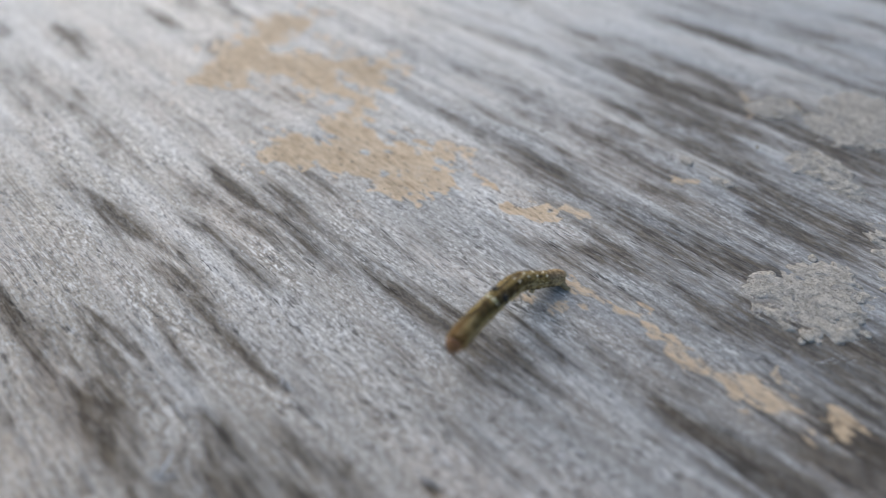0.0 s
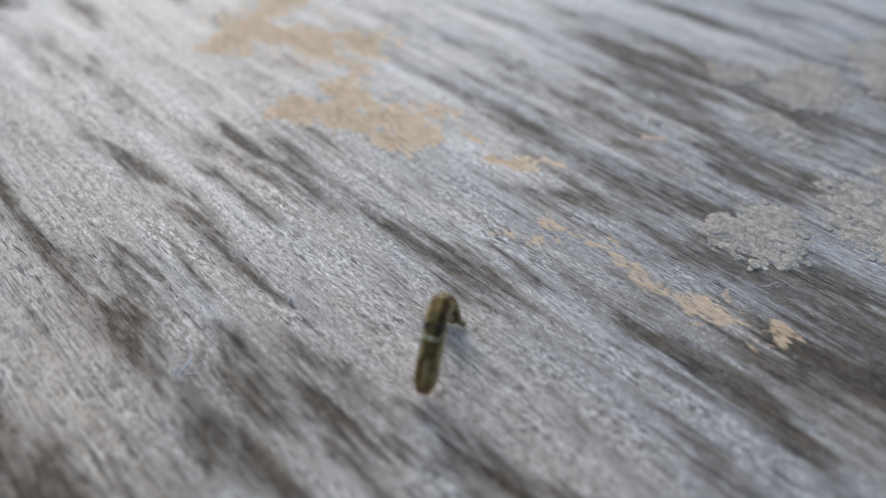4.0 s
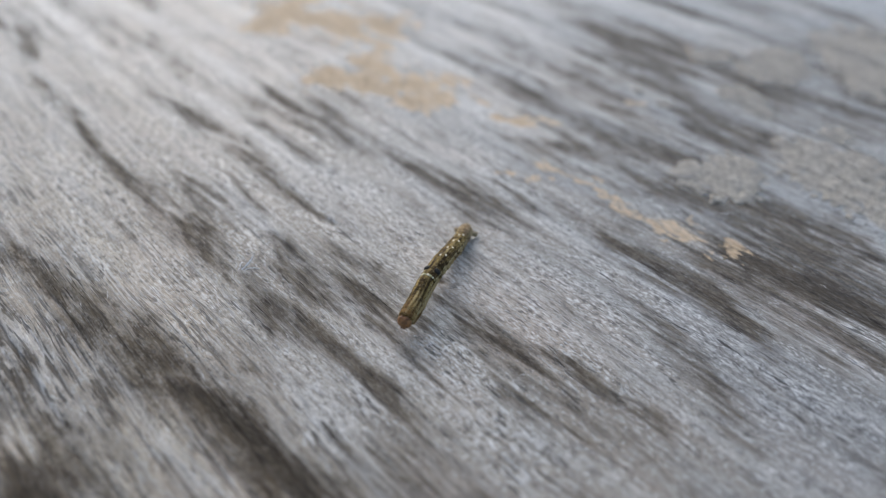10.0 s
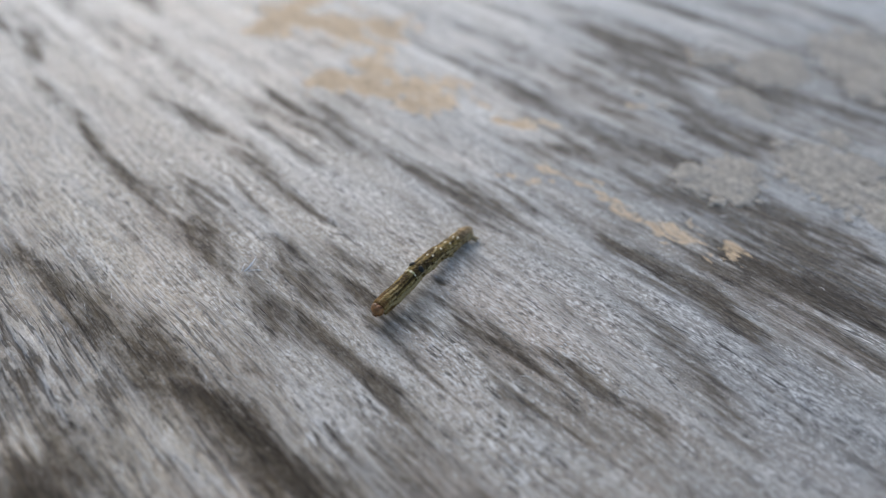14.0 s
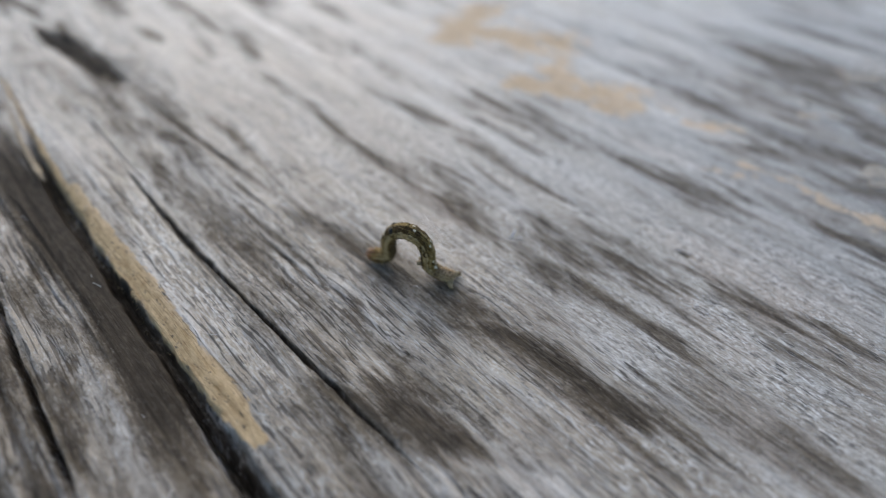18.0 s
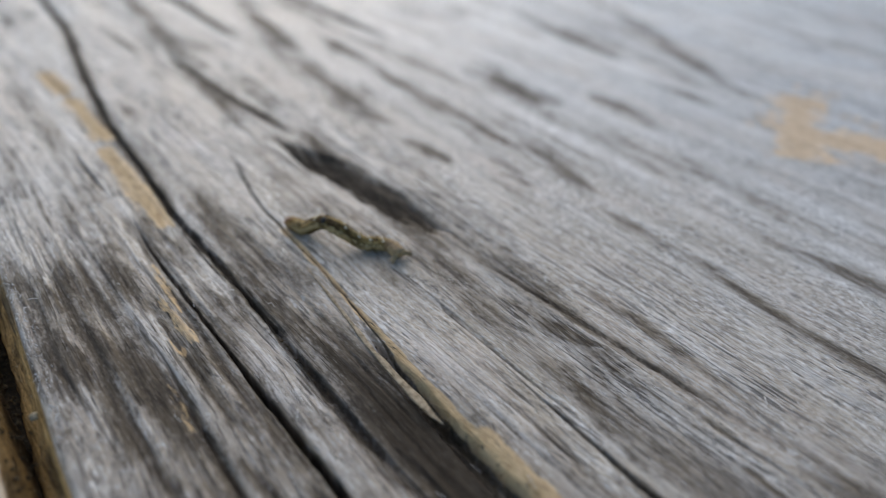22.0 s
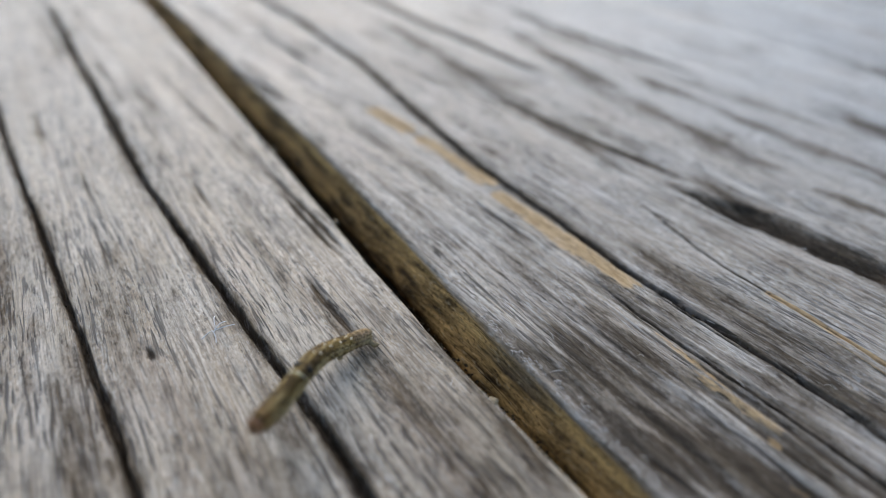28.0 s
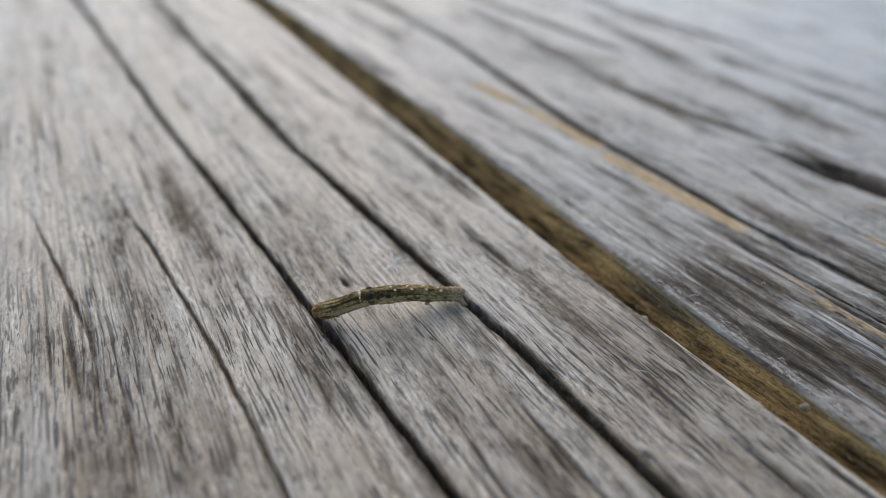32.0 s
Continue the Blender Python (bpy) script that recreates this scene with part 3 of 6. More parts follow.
def surface(a, b, seed):
    """Height in millimetres and the masks (stains with some painted shade, bare wood) of the boards at a, b."""
    wob = 0.06 * value_noise(a, b, 1.2, 0.8, 5) + 0.02 * value_noise(a, b, 0.35, 0.3, 6)
    bw = b + 0.05 * value_noise(a, b, 6, 1.5, 7)
    calm = np.clip(0.7 - 0.3 * b, 0.35, 1)
    h = 0.45 * value_noise(a, bw, 14, 1.6, seed) + calm * (0.18 * value_noise(a, bw, 7, 0.55, seed + 1) + 0.08 * value_noise(a, bw, 3.5, 0.2, seed + 2))
    h += calm * 0.07 * value_noise(a, bw, 2.2, 0.09, seed + 3) + 0.04 * value_noise(a, b, 0.6, 0.06, seed + 4)
    checks = value_noise(a, bw, 1.6, 0.055, seed + 8) * 0.6 + value_noise(a, bw, 4.0, 0.3, seed + 9) * 0.55
    open_check = np.clip((checks - 0.52) / 0.3, 0, 1) * np.clip(0.6 - 0.35 * b, 0.15, 1)
    h -= 0.5 * open_check
    scale = np.where(b < HUB, np.exp(FAN * a), 1.0)
    stain_shade = 1.3 * np.clip(value_noise(a, bw, 3.2, 0.30, seed + 20) + 0.5 * value_noise(a, bw, 1.1, 0.12, seed + 21) + 0.02, 0, 1)
    stain_shade *= (0.6 + 0.4 * value_noise(a, b, 5.0, 2.5, seed + 22)) * np.where(b < 3, 0.45, 0.85)
    # the far corner is darker in long thin streaks between ridges that still shine
    corner = np.clip(np.minimum(a - 3.2 + 0.25 * (b - 8), 14 - a) / 2.5, 0, 1) * np.clip(np.minimum(b - 7.2, 16 - b) / 1.6, 0, 1)
    ridges = value_noise(a, bw, 5.0, 0.5, seed + 24) + 0.5 * value_noise(a, bw, 2.2, 0.16, seed + 25)
    stain_shade = np.maximum(stain_shade, corner * np.clip(0.5 - 0.8 * ridges, 0, 1.15))
    h += np.clip((b - 5) / 4, 0, 1) * 0.22 * ridges
    stain_shade = np.maximum(stain_shade, 1.1 * open_check)
    frayed = 0.6 * value_noise(a, bw, 3.0, 0.16, 8) + 0.36 * value_noise(a, bw, 1.2, 0.06, 9)
    for a0, b0, a1, b1, half, strength in STAINS_AND_SHADE:
        run, reach = a1 - a0, half * 0.26
        near = (a > a0 - 0.4 * run - 1.3) & (a < a1 + 0.4 * run + 1.3) & (b > min(b0, b1) - 0.3 * abs(b1 - b0) - reach - 0.3) & (b < max(b0, b1) + 0.3 * abs(b1 - b0) + reach + 0.3)
        an, bn, drift = a[near], b[near], wob[near]
        t = np.clip((an - a0) / run + 0.5 * drift + frayed[near] / max(run, 0.9), -0.3, 1.3)
        along = np.clip(np.minimum(t + 0.22, 1.22 - t) / 0.35, 0, 1)
        d = np.abs((bn + drift - b0 - (b1 - b0) * t) * scale[near]) * 10 / (half * 1.2)
        stain_shade[near] = np.maximum(stain_shade[near], strength * along * 1.05 * np.exp(-0.9 * d * d))
    bare = np.zeros_like(a)
    tear = 0.7 * value_noise(a, b, 0.4, 0.3, 31) + 0.8 * value_noise(a, b, 0.18, 0.13, 32) + 0.6 * value_noise(a, b, 0.08, 0.055, 33)
    combed = 0.9 * value_noise(a, b, 0.7, 0.07, 34) + 0.6 * value_noise(a, b, 0.25, 0.035, 35)
    tear = np.where(b < -1, 0.3 * tear + combed, tear)
    for a0, b0, a1, b1, half, torn, much in FLAKES:
        t = np.clip(((a - a0) * (a1 - a0) + (b - b0) * (b1 - b0)) / ((a1 - a0) ** 2 + (b1 - b0) ** 2), 0, 1)
        d = np.hypot(a - a0 - (a1 - a0) * t, b - b0 - (b1 - b0) * t + 0.4 * wob) * 10 / half
        bare = np.maximum(bare, much * np.clip(1.25 - (d + torn * tear) * 0.75, 0, 1))
    # coarse furrows between worn ridges
    furrowed = np.clip((a + 7.5) / 2, 0, 1) * np.clip((b + 5.65) / 0.3, 0, 1) * np.clip((-3.2 - b) / 0.3, 0, 1)
    swell = 0.8 * value_noise(a, bw, 3.0, 0.13, 51) + 0.6 * value_noise(a, bw, 1.3, 0.065, 52)
    h += 0.28 * furrowed * swell
    stain_shade = np.maximum(stain_shade - 0.35 * furrowed * np.clip(swell, 0, 1), 1.25 * furrowed * np.clip(0.35 - swell, 0, 1))
    # beside the torn edge the board has split away and lies lower
    torn_edge = b - line_at(a, CRACKS[6][0])
    split_off = np.clip((a + 2.4) / 1.6, 0, 1)
    h -= split_off * np.where(torn_edge < 0, 0.95 * np.clip(1 + torn_edge / 1.3, 0, 1), 0.75 * np.clip(1 - torn_edge / 0.27, 0, 1))
    crumbly = 0.45 * value_noise(a, b, 0.13, 0.06, 46) + 0.3 * value_noise(a, b, 0.07, 0.04, 47)
    for nodes, half, depth, dirt in CRACKS:
        lo, hi = nodes[0][0], nodes[-1][0]
        ends = np.clip(np.minimum(a - lo, hi - a) / 1.6, 0, 1)
        width = half * (0.35 + 0.65 * ends) * (1.0 + 0.3 * value_noise(a, 0 * a, 1.3, 1, int(hi * 10) + 500) + 0.16 * value_noise(a, 0 * a, 0.3, 1, int(hi * 10) + 501) + 0.22 * value_noise(a, b, 0.13, 0.1, int(hi * 10) + 502))
        d = np.abs((b - line_at(a, nodes) + 0.013 * value_noise(a, b, 0.24, 1, 77) + 0.007 * value_noise(a, b, 0.11, 0.12, 78)) * scale) * 10
        inside = ends * np.clip((1.5 - d / width) / 1.1, 0, 1)
        inside = inside * inside * (3 - 2 * inside)
        h -= inside * ((2.8 if depth >= 3 and half > 0.7 else min(depth, 0.85 + 0.22 * depth)) - crumbly * 0.6)
        h -= 0.16 * ends * np.exp(-((d / (width * 3.5)) ** 2))
        bare = bare * (1 - ends * np.clip((1.25 - d / width) * 1.7, 0, 1))
        stain_shade = np.maximum(stain_shade, 1.2 * ends * np.clip(1.3 - d / (width + dirt), 0, 1) * (bare < 0.6))
    for a0, b0, la, lb in PITS:
        d = np.hypot((a - a0) / la, (b - b0) / lb) + 0.3 * tear
        h -= 0.5 * np.clip(1.2 - d, 0, 1)
        stain_shade = np.maximum(stain_shade, 1.2 * np.clip(1.4 - d, 0, 1))
    # the hollow of a lost knot
    d = np.hypot((a + 4.85) / 1.75, (b + 0.2 - 0.09 * (a + 4.85)) / 0.30) + 0.24 * value_noise(a, b, 0.8, 0.16, 41) + 0.2 * value_noise(a, b, 0.3, 0.06, 42)
    low = np.clip((1.1 - d) * 2.6, 0, 1)
    bank = np.clip((b + 0.2 - 0.09 * (a + 4.85)) / 0.30, -1, 1)
    h -= 1.9 * low * (0.60 - 0.40 * bank)
    # the hollow's shade painted into the mask, deepest on its lower bank
    stain_shade = np.maximum(stain_shade, 1.8 * np.clip((1.35 - d) * 1.3, 0, 1) * (0.85 - 0.35 * bank))
    h += low * (0.22 * value_noise(a, b, 0.2, 0.1, 43) + 0.12 * value_noise(a, b, 0.07, 0.05, 44))
    return h, stain_shade, bare


def spaced(first, last, fine_from, fine_to, fine, coarse):
    """Steps from first to last, fine between fine_from and fine_to and coarser outside."""
    parts = [np.arange(first, fine_from, coarse), np.arange(fine_from, fine_to, fine), np.arange(fine_to, last + coarse, coarse)]
    return np.concatenate(parts)


THICK = 28.0


def board(name, edge, side, reach, fine_to, seed, material, parent, guides):
    """A board whose one long edge follows `edge`; side is +1 or -1, the way in which it extends across the grain.
    The rows of its mesh follow the long cracks in guides, and lie closer there."""
    along = spaced(-34, 19, -20, 12, 0.065, 0.2)
    marks = [0.0] + [side * (float(line_at(-5.0, g)) - float(line_at(-5.0, edge))) for g in guides] + [reach]
    across = spaced(0, reach, 0, fine_to, 0.027, 0.07)
    across = np.unique(np.concatenate([across] + [m + np.arange(-0.13, 0.131, 0.0087) for m in marks[1:-1]]))
    a = np.repeat(along[:, None], len(across), 1)
    far_off = [0 * along] + [side * (line_at(along, g) - line_at(along, edge)) for g in guides] + [0 * along + reach]
    s = np.stack([np.interp(across, marks, [f[i] for f in far_off]) for i in range(len(along))])
    b = line_at(a, edge) + side * s
    h, stain_shade, bare = surface(a, b, seed)
    rough = 0.5 + 0.35 * value_noise(a, 0 * a, 1.6, 1, seed + 60) + 0.15 * value_noise(a, 0 * a, 0.3, 1, seed + 61)
    # the arris by the gap is worn round
    h -= (0.3 + 0.4 * rough) * np.exp(-((s / 0.028) ** 2)) * (1.0 if side > 0 else 0.5)
    moss = np.clip(1.1 - s / 0.03, 0, 1) * (0.3 + 0.5 * rough) * (side > 0)
    if side < 0:
        bare = np.maximum(bare, 0.46 * np.clip(1.2 - s / (0.03 + 0.02 * rough), 0, 1))
        stain_shade = stain_shade * np.clip(s / 0.06 + 0.2, 0, 1)
    # the edge's face, from the arris down to the underside
    rows = 26 if side > 0 else 14
    fall = np.linspace(0, 1, rows + 1)[1:] ** 1.4
    fa = np.repeat(along[:, None], rows, 1)
    depth = 1.2 + fall[None] * (THICK - 1.2)
    slope = 0.64 if side > 0 else 0.24
    lean = np.minimum(depth - 1.2, 5.5) * 0.1 * slope - np.clip(depth - 6.7, 0, 9) * 0.05 * (side > 0)
    pits = 0.05 * value_noise(fa, depth * 0.1, 0.8, 0.16, seed + 70) + 0.03 * value_noise(fa, depth * 0.1, 0.2, 0.08, seed + 71)
    fb = line_at(fa, edge) - side * (lean + pits * np.minimum(fall * 6, 1))
    x0, y0 = world_of(np.concatenate([fa[:, ::-1], a], 1), np.concatenate([fb[:, ::-1], b], 1))
    z0 = np.concatenate([(h[:, :1] - depth + 1.2)[:, ::-1], h], 1) * MM
    n, k = x0.shape
    far = np.full((n, 1), -THICK * MM)
    x0, y0, z0 = np.concatenate([x0, x0[:, -1:]], 1), np.concatenate([y0, y0[:, -1:]], 1), np.concatenate([z0, far], 1)
    k += 1
    ga = np.repeat(along[:, None], k, 1)
    gb = np.concatenate([(line_at(fa, edge) - side * depth * 0.1)[:, ::-1], b, b[:, -1:]], 1)
    zero = np.zeros((n, rows))
    # shade painted under the arris and in the depths; left wall browner throughout
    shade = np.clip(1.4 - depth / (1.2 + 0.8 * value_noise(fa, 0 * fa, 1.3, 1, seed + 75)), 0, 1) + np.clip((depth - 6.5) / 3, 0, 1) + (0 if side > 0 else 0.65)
    red = np.concatenate([np.clip(shade, 0, 1)[:, ::-1], stain_shade, stain_shade[:, -1:]], 1)
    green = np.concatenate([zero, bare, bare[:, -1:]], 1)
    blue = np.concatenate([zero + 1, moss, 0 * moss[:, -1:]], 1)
    # falls away from the gap: fewer furrows, more painted sky reflection
    alpha = np.clip(0.98 - 0.13 * gb + 0.25 * value_noise(ga, gb, 6, 2.5, seed + 80), 0.12, 1)
    verts = np.stack([x0, y0, z0], -1).reshape(-1, 3)
    i = (np.arange(n - 1)[:, None] * k + np.arange(k - 1)[None]).reshape(-1)
    quads = np.stack([i, i + k, i + k + 1, i + 1], 1)
    if side < 0:
        quads = quads[:, ::-1]
    me = bpy.data.meshes.new(name)
    me.vertices.add(len(verts))
    me.vertices.foreach_set("co", verts.astype(np.float32).ravel())
    me.loops.add(quads.size)
    me.loops.foreach_set("vertex_index", quads.astype(np.int32).ravel())
    me.polygons.add(len(quads))
    me.polygons.foreach_set("loop_start", np.arange(0, quads.size, 4, dtype=np.int32))
    me.polygons.foreach_set("use_smooth", np.ones(len(quads), dtype=bool))
    me.update(calc_edges=True)
    uv = me.uv_layers.new(name="grain")
    uv.data.foreach_set("uv", np.stack([ga.ravel()[quads.ravel()], gb.ravel()[quads.ravel()]], 1).astype(np.float32).ravel())
    wear_shade = me.color_attributes.new("wear_shade", "FLOAT_COLOR", "POINT")
    wear_shade.data.foreach_set("color", np.stack([red.ravel(), green.ravel(), blue.ravel(), alpha.ravel()], 1).astype(np.float32).ravel())
    me.materials.append(material)
    ob = new(name, me)
    ob.parent = parent
    return ob


tabletop = tagged(new("tabletop"), "weathered grey plank tabletop with cracked boards and a dirty gap", "tabletop", kind="structure")
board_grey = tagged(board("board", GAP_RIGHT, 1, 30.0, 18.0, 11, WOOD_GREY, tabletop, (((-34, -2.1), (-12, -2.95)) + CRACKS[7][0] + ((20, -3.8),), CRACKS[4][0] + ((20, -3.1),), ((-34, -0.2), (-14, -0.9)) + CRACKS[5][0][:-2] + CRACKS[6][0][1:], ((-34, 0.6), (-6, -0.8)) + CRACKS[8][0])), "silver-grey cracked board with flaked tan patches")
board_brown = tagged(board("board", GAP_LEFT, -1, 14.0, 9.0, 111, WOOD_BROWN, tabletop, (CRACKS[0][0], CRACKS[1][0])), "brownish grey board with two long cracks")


# ---- helpers for things ----
def part(name, bm, material, parent, label=""):
    me = bpy.data.meshes.new(name)
    bm.to_mesh(me)
    bm.free()
    for p in me.polygons:
        p.use_smooth = True
    me.materials.append(material)
    ob = new(name, me)
    ob.parent = parent
    return tagged(ob, label)


# ---- lichen crusts on the grey board ----
def surface_z(a, b):
    """Height of the boards in millimetres at arrays of a, b."""
    a, b = np.asarray(a, float), np.asarray(b, float)
    return np.where(b > line_at(a, GAP_RIGHT) - 0.3, surface(a, b, 11)[0], surface(a, b, 111)[0])


def lichen(a0, b0, ra, rb, seed, label):
    """A thin, lobed, grainy crust round a0, b0."""
    rings, spokes = 34, 120
    rng = np.random.default_rng(seed)
    ang = np.linspace(0, 2 * np.pi, spokes, endpoint=False)
    phase = rng.uniform(0, 6.28, 6)
    outline = 1 + sum(w * np.sin(k * ang + p) for w, k, p in zip((0.12, 0.09, 0.04, 0.03, 0.02), (2, 3, 7, 13, 21), phase))
    outline += 0.5 * (rng.uniform(-0.05, 0.05, spokes) + np.roll(rng.uniform(-0.05, 0.05, spokes), 1))
    r = np.linspace(0, 1, rings + 1)[1:] ** 0.8
    a = a0 + ra * r[:, None] * (outline * np.cos(ang))[None]
    b = b0 + rb * r[:, None] * (outline * np.sin(ang))[None]
    lump = 0.5 + 0.45 * value_noise(a, b, 0.16, 0.06, seed) + 0.3 * value_noise(a, b, 0.05, 0.03, seed + 1) + 0.4 * value_noise(a, b, 0.3, 0.15, seed + 2)
    # the crust thins out and breaks up towards its rim
    thick = np.clip(0.4 * (lump + 0.05 - 0.75 * r[:, None] ** 4), -0.35, 0.25) - 0.3 * (r[:, None] > 0.985)
    x, y = world_of(a, b)
    z = (surface_z(a, b) + thick) * MM
    cx, cy = world_of(np.array([a0]), np.array([b0]))
    cz = float(surface_z([a0], [b0])[0]) * MM
    bm = bmesh.new()
    rows = [[bm.verts.new((x[i, j] - cx[0], y[i, j] - cy[0], z[i, j] - cz)) for j in range(spokes)] for i in range(rings)]
    hub = bm.verts.new((0, 0, 0.0002))
    for j in range(spokes):
        k = (j + 1) % spokes
        bm.faces.new((hub, rows[0][j], rows[0][k]))
        for i in range(rings - 1):
            bm.faces.new((rows[i][j], rows[i + 1][j], rows[i + 1][k], rows[i][k]))
    ob = part("lichen", bm, LICHEN, None)
    ob.location = (cx[0], cy[0], cz)
    count = int(24 * (ra + rb)) if ra > 0.5 else 0
    turns, fars, sizes = rng.uniform(0, 2 * np.pi, count), rng.uniform(0.3, 1.0, count), rng.uniform(0.04, 0.09, count)
    las, lbs = a0 + ra * fars * np.cos(turns), b0 + rb * fars * np.sin(turns)
    lx, ly = world_of(las, lbs)
    lz = surface_z(las, lbs)
    for k in range(count):
        turn, size = turns[k], sizes[k]
        bm = bmesh.new()
        bmesh.ops.create_icosphere(bm, subdivisions=2, radius=size * 0.01)
        for v in bm.verts:
            v.co *= 1 + 0.5 * noise.noise(v.co * 900 + Vector((k, seed, 0))) + 0.25 * noise.noise(v.co * 2600 + Vector((k, 0, seed)))
            v.co = Vector((v.co.x * 1.05, v.co.y * 0.85, v.co.z * 0.14))
        bmesh.ops.rotate(bm, verts=bm.verts, matrix=Matrix.Rotation(turn - math.pi / 4, 3, "Z"))
        lobe = part("lobe", bm, LICHEN, ob)
        lobe.location = (lx[k] - cx[0], ly[k] - cy[0], (lz[k] + 0.05) * MM - cz)
    return tagged(ob, label, "lichen", "lichens on the grey board")


ROSETTE, SCRAP = "round beige grainy lichen crust on the grey board", "small pale scrap of crusty lichen on grey wood"
lichen(8.68, 8.79, 0.66, 0.78, 201, ROSETTE)
lichen(10.1, 10.15, 1.1, 1.05, 202, ROSETTE)
lichen(7.65, 12.95, 0.75, 0.85, 203, "wide pale lichen crust on dark weathered wood")
lichen(8.9, 14.7, 1.3, 1.5, 204, "wide pale lichen crust on dark weathered wood")
for la, lb, size, seed in ((6.57, 12.38, 0.34, 205), (7.72, 11.38, 0.38, 206), (8.2, 11.13, 0.22, 207), (6.9, 9.99, 0.13, 208), (9.15, 10.56, 0.36, 209), (6.3, 10.06, 0.1, 210), (9.5, 11.33, 0.3, 211)):
    lichen(la, lb, size * 1.3, size, seed, SCRAP)


# ---- splinters and fibres ----
def sliver(nodes, width, thick, lift, label):
    """A long splinter that lies along nodes (a, b) and lifts at its last end; width, thick and lift in millimetres."""
    n = 40
    t = np.linspace(0, 1, n)
    a = np.interp(t, np.linspace(0, 1, len(nodes)), [p[0] for p in nodes])
    b = np.interp(t, np.linspace(0, 1, len(nodes)), [p[1] for p in nodes])
    rng = np.random.default_rng(int(abs(a[0]) * 100))
    w = width * (0.12 + 0.88 * t) * (1 + 0.25 * value_noise(t * 10, 0 * t, 0.6, 1, 301)) * np.where(t > 0.86, 0.12 + 0.88 * (1 - t) / 0.14, 1)
    z = np.maximum(surface_z(a, b), -0.3) + 0.15 + lift * t**3
    ring = ((-1, 0.1), (-0.7, 1), (0, 1.15), (0.75, 0.95), (1, 0.0), (0.6, -0.6), (-0.6, -0.6))
    cx, cy = world_of(a[:1], b[:1])
    bm = bmesh.new()
    loops = []
    for i in range(n):
        loop = []
        for s, h in ring:
            ragged = rng.uniform(-0.12, 0.06) * (t[i] > 0.9)
            x, y = world_of(a[i : i + 1] + ragged, b[i : i + 1] + s * w[i] * 0.05)
            loop.append(bm.verts.new((x[0] - cx[0], y[0] - cy[0], (z[i] + h * thick * 0.5 + rng.uniform(-0.03, 0.03)) * MM)))
        loops.append(loop)
    for p, q in zip(loops, loops[1:]):
        for j in range(len(ring)):
            k = (j + 1) % len(ring)
            bm.faces.new((p[j], p[k], q[k], q[j]))
    bm.faces.new(loops[0])
    bm.faces.new(loops[-1][::-1])
    bmesh.ops.recalc_face_normals(bm, faces=bm.faces)
    ob = part("splinter", bm, SPLINTER, board_grey, label)
    ob.location = (cx[0], cy[0], 0)
    return ob


sliver(((-3.6, -2.02), (-2.7, -2.13), (-1.9, -2.23), (-1.2, -2.28), (-0.5, -2.31)), 1.3, 0.16, 0.12, "pale torn splinter beside a crack")


def hairs(name, places, seed, material, label, bold=1.0):
    """Fine loose fibres at places (a, b, length and lean), each a thin three-sided tube."""
    rng = np.random.default_rng(seed)
    verts, faces = [], []
    pa, pb = np.array([p[0] for p in places]), np.array([p[1] for p in places])
    ground = surface_z(pa, pb)
    for (a, b, length, turn), g in zip(places, ground):
        bend, rise, thick = rng.uniform(-0.35, 0.35), rng.uniform(0.1, 0.45), rng.uniform(0.02, 0.04) * bold
        x0, y0 = world_of(np.array([a]), np.array([b]))
        base = len(verts)
        for i in range(6):
            t = i / 5
            ang = turn + bend * t - math.pi / 4
            px, py = x0[0] + math.cos(ang) * t * length * MM, y0[0] + math.sin(ang) * t * length * MM
            pz = (g + 0.02 + rise * math.sin(math.pi * min(t * 0.8, 1))) * MM
            for k in range(3):
                c = 2.1 * k
                verts.append((px + thick * MM * math.cos(c) * math.sin(ang), py - thick * MM * math.cos(c) * math.cos(ang), pz + thick * MM * math.sin(c)))
        for i in range(5):
            for k in range(3):
                p, q = base + 3 * i + k, base + 3 * i + (k + 1) % 3
                faces.append((p, q, q + 3, p + 3))
    me = bpy.data.meshes.new(name)
    me.from_pydata(verts, [], faces)
    me.materials.append(material)
    return tagged(new(name, me), label, "wood fibre", kind="stuff")


rng = np.random.default_rng(77)
loose = [(5.22, 2.30, 2.6, 1.7), (5.25, 2.33, 1.9, 1.2), (5.19, 2.28, 1.2, 2.2), (-8.42, -8.73, 2.4, 1.2), (-8.45, -8.76, 2.4, 0.1), (-8.4, -8.75, 2.0, 2.2), (-8.47, -8.7, 1.7, 2.9), (-8.44, -8.78, 1.6, -0.7)]
tufts, loose = loose, []
loose += [(4.49, 4.92, 1.6, 1.9), (5.49, 4.94, 2.2, 0.3), (5.55, 4.98, 1.4, 1.3), (5.42, 4.88, 1.9, -0.4), (9.1, 7.93, 1.6, 0.9), (9.2, 8.01, 1.4, 1.3), (9.3, 8.09, 1.2, 1.1), (9.05, 7.86, 1.3, 0.7)]
for k in range(420):
    fa, fb = rng.uniform(-16, 11), rng.uniform(-12.5, 9)
    if line_at(fa, GAP_LEFT) - 0.05 < fb < line_at(fa, GAP_RIGHT) + 0.05:
        continue
    loose.append((fa, fb, rng.uniform(0.6, 2.0), rng.normal(0, 0.35)))
for k in range(150):
    fa = rng.uniform(-6.6, -2.8)
    loose.append((fa, line_at(fa, GAP_RIGHT) + abs(rng.normal(0.07, 0.06)) + 0.02, rng.uniform(0.3, 0.9), rng.normal(0, 0.15)))
hairs("wood_fibres", tufts, 79, WHITE_FIBRE, "small white tufts of torn fibre standing on wood", 1.9)
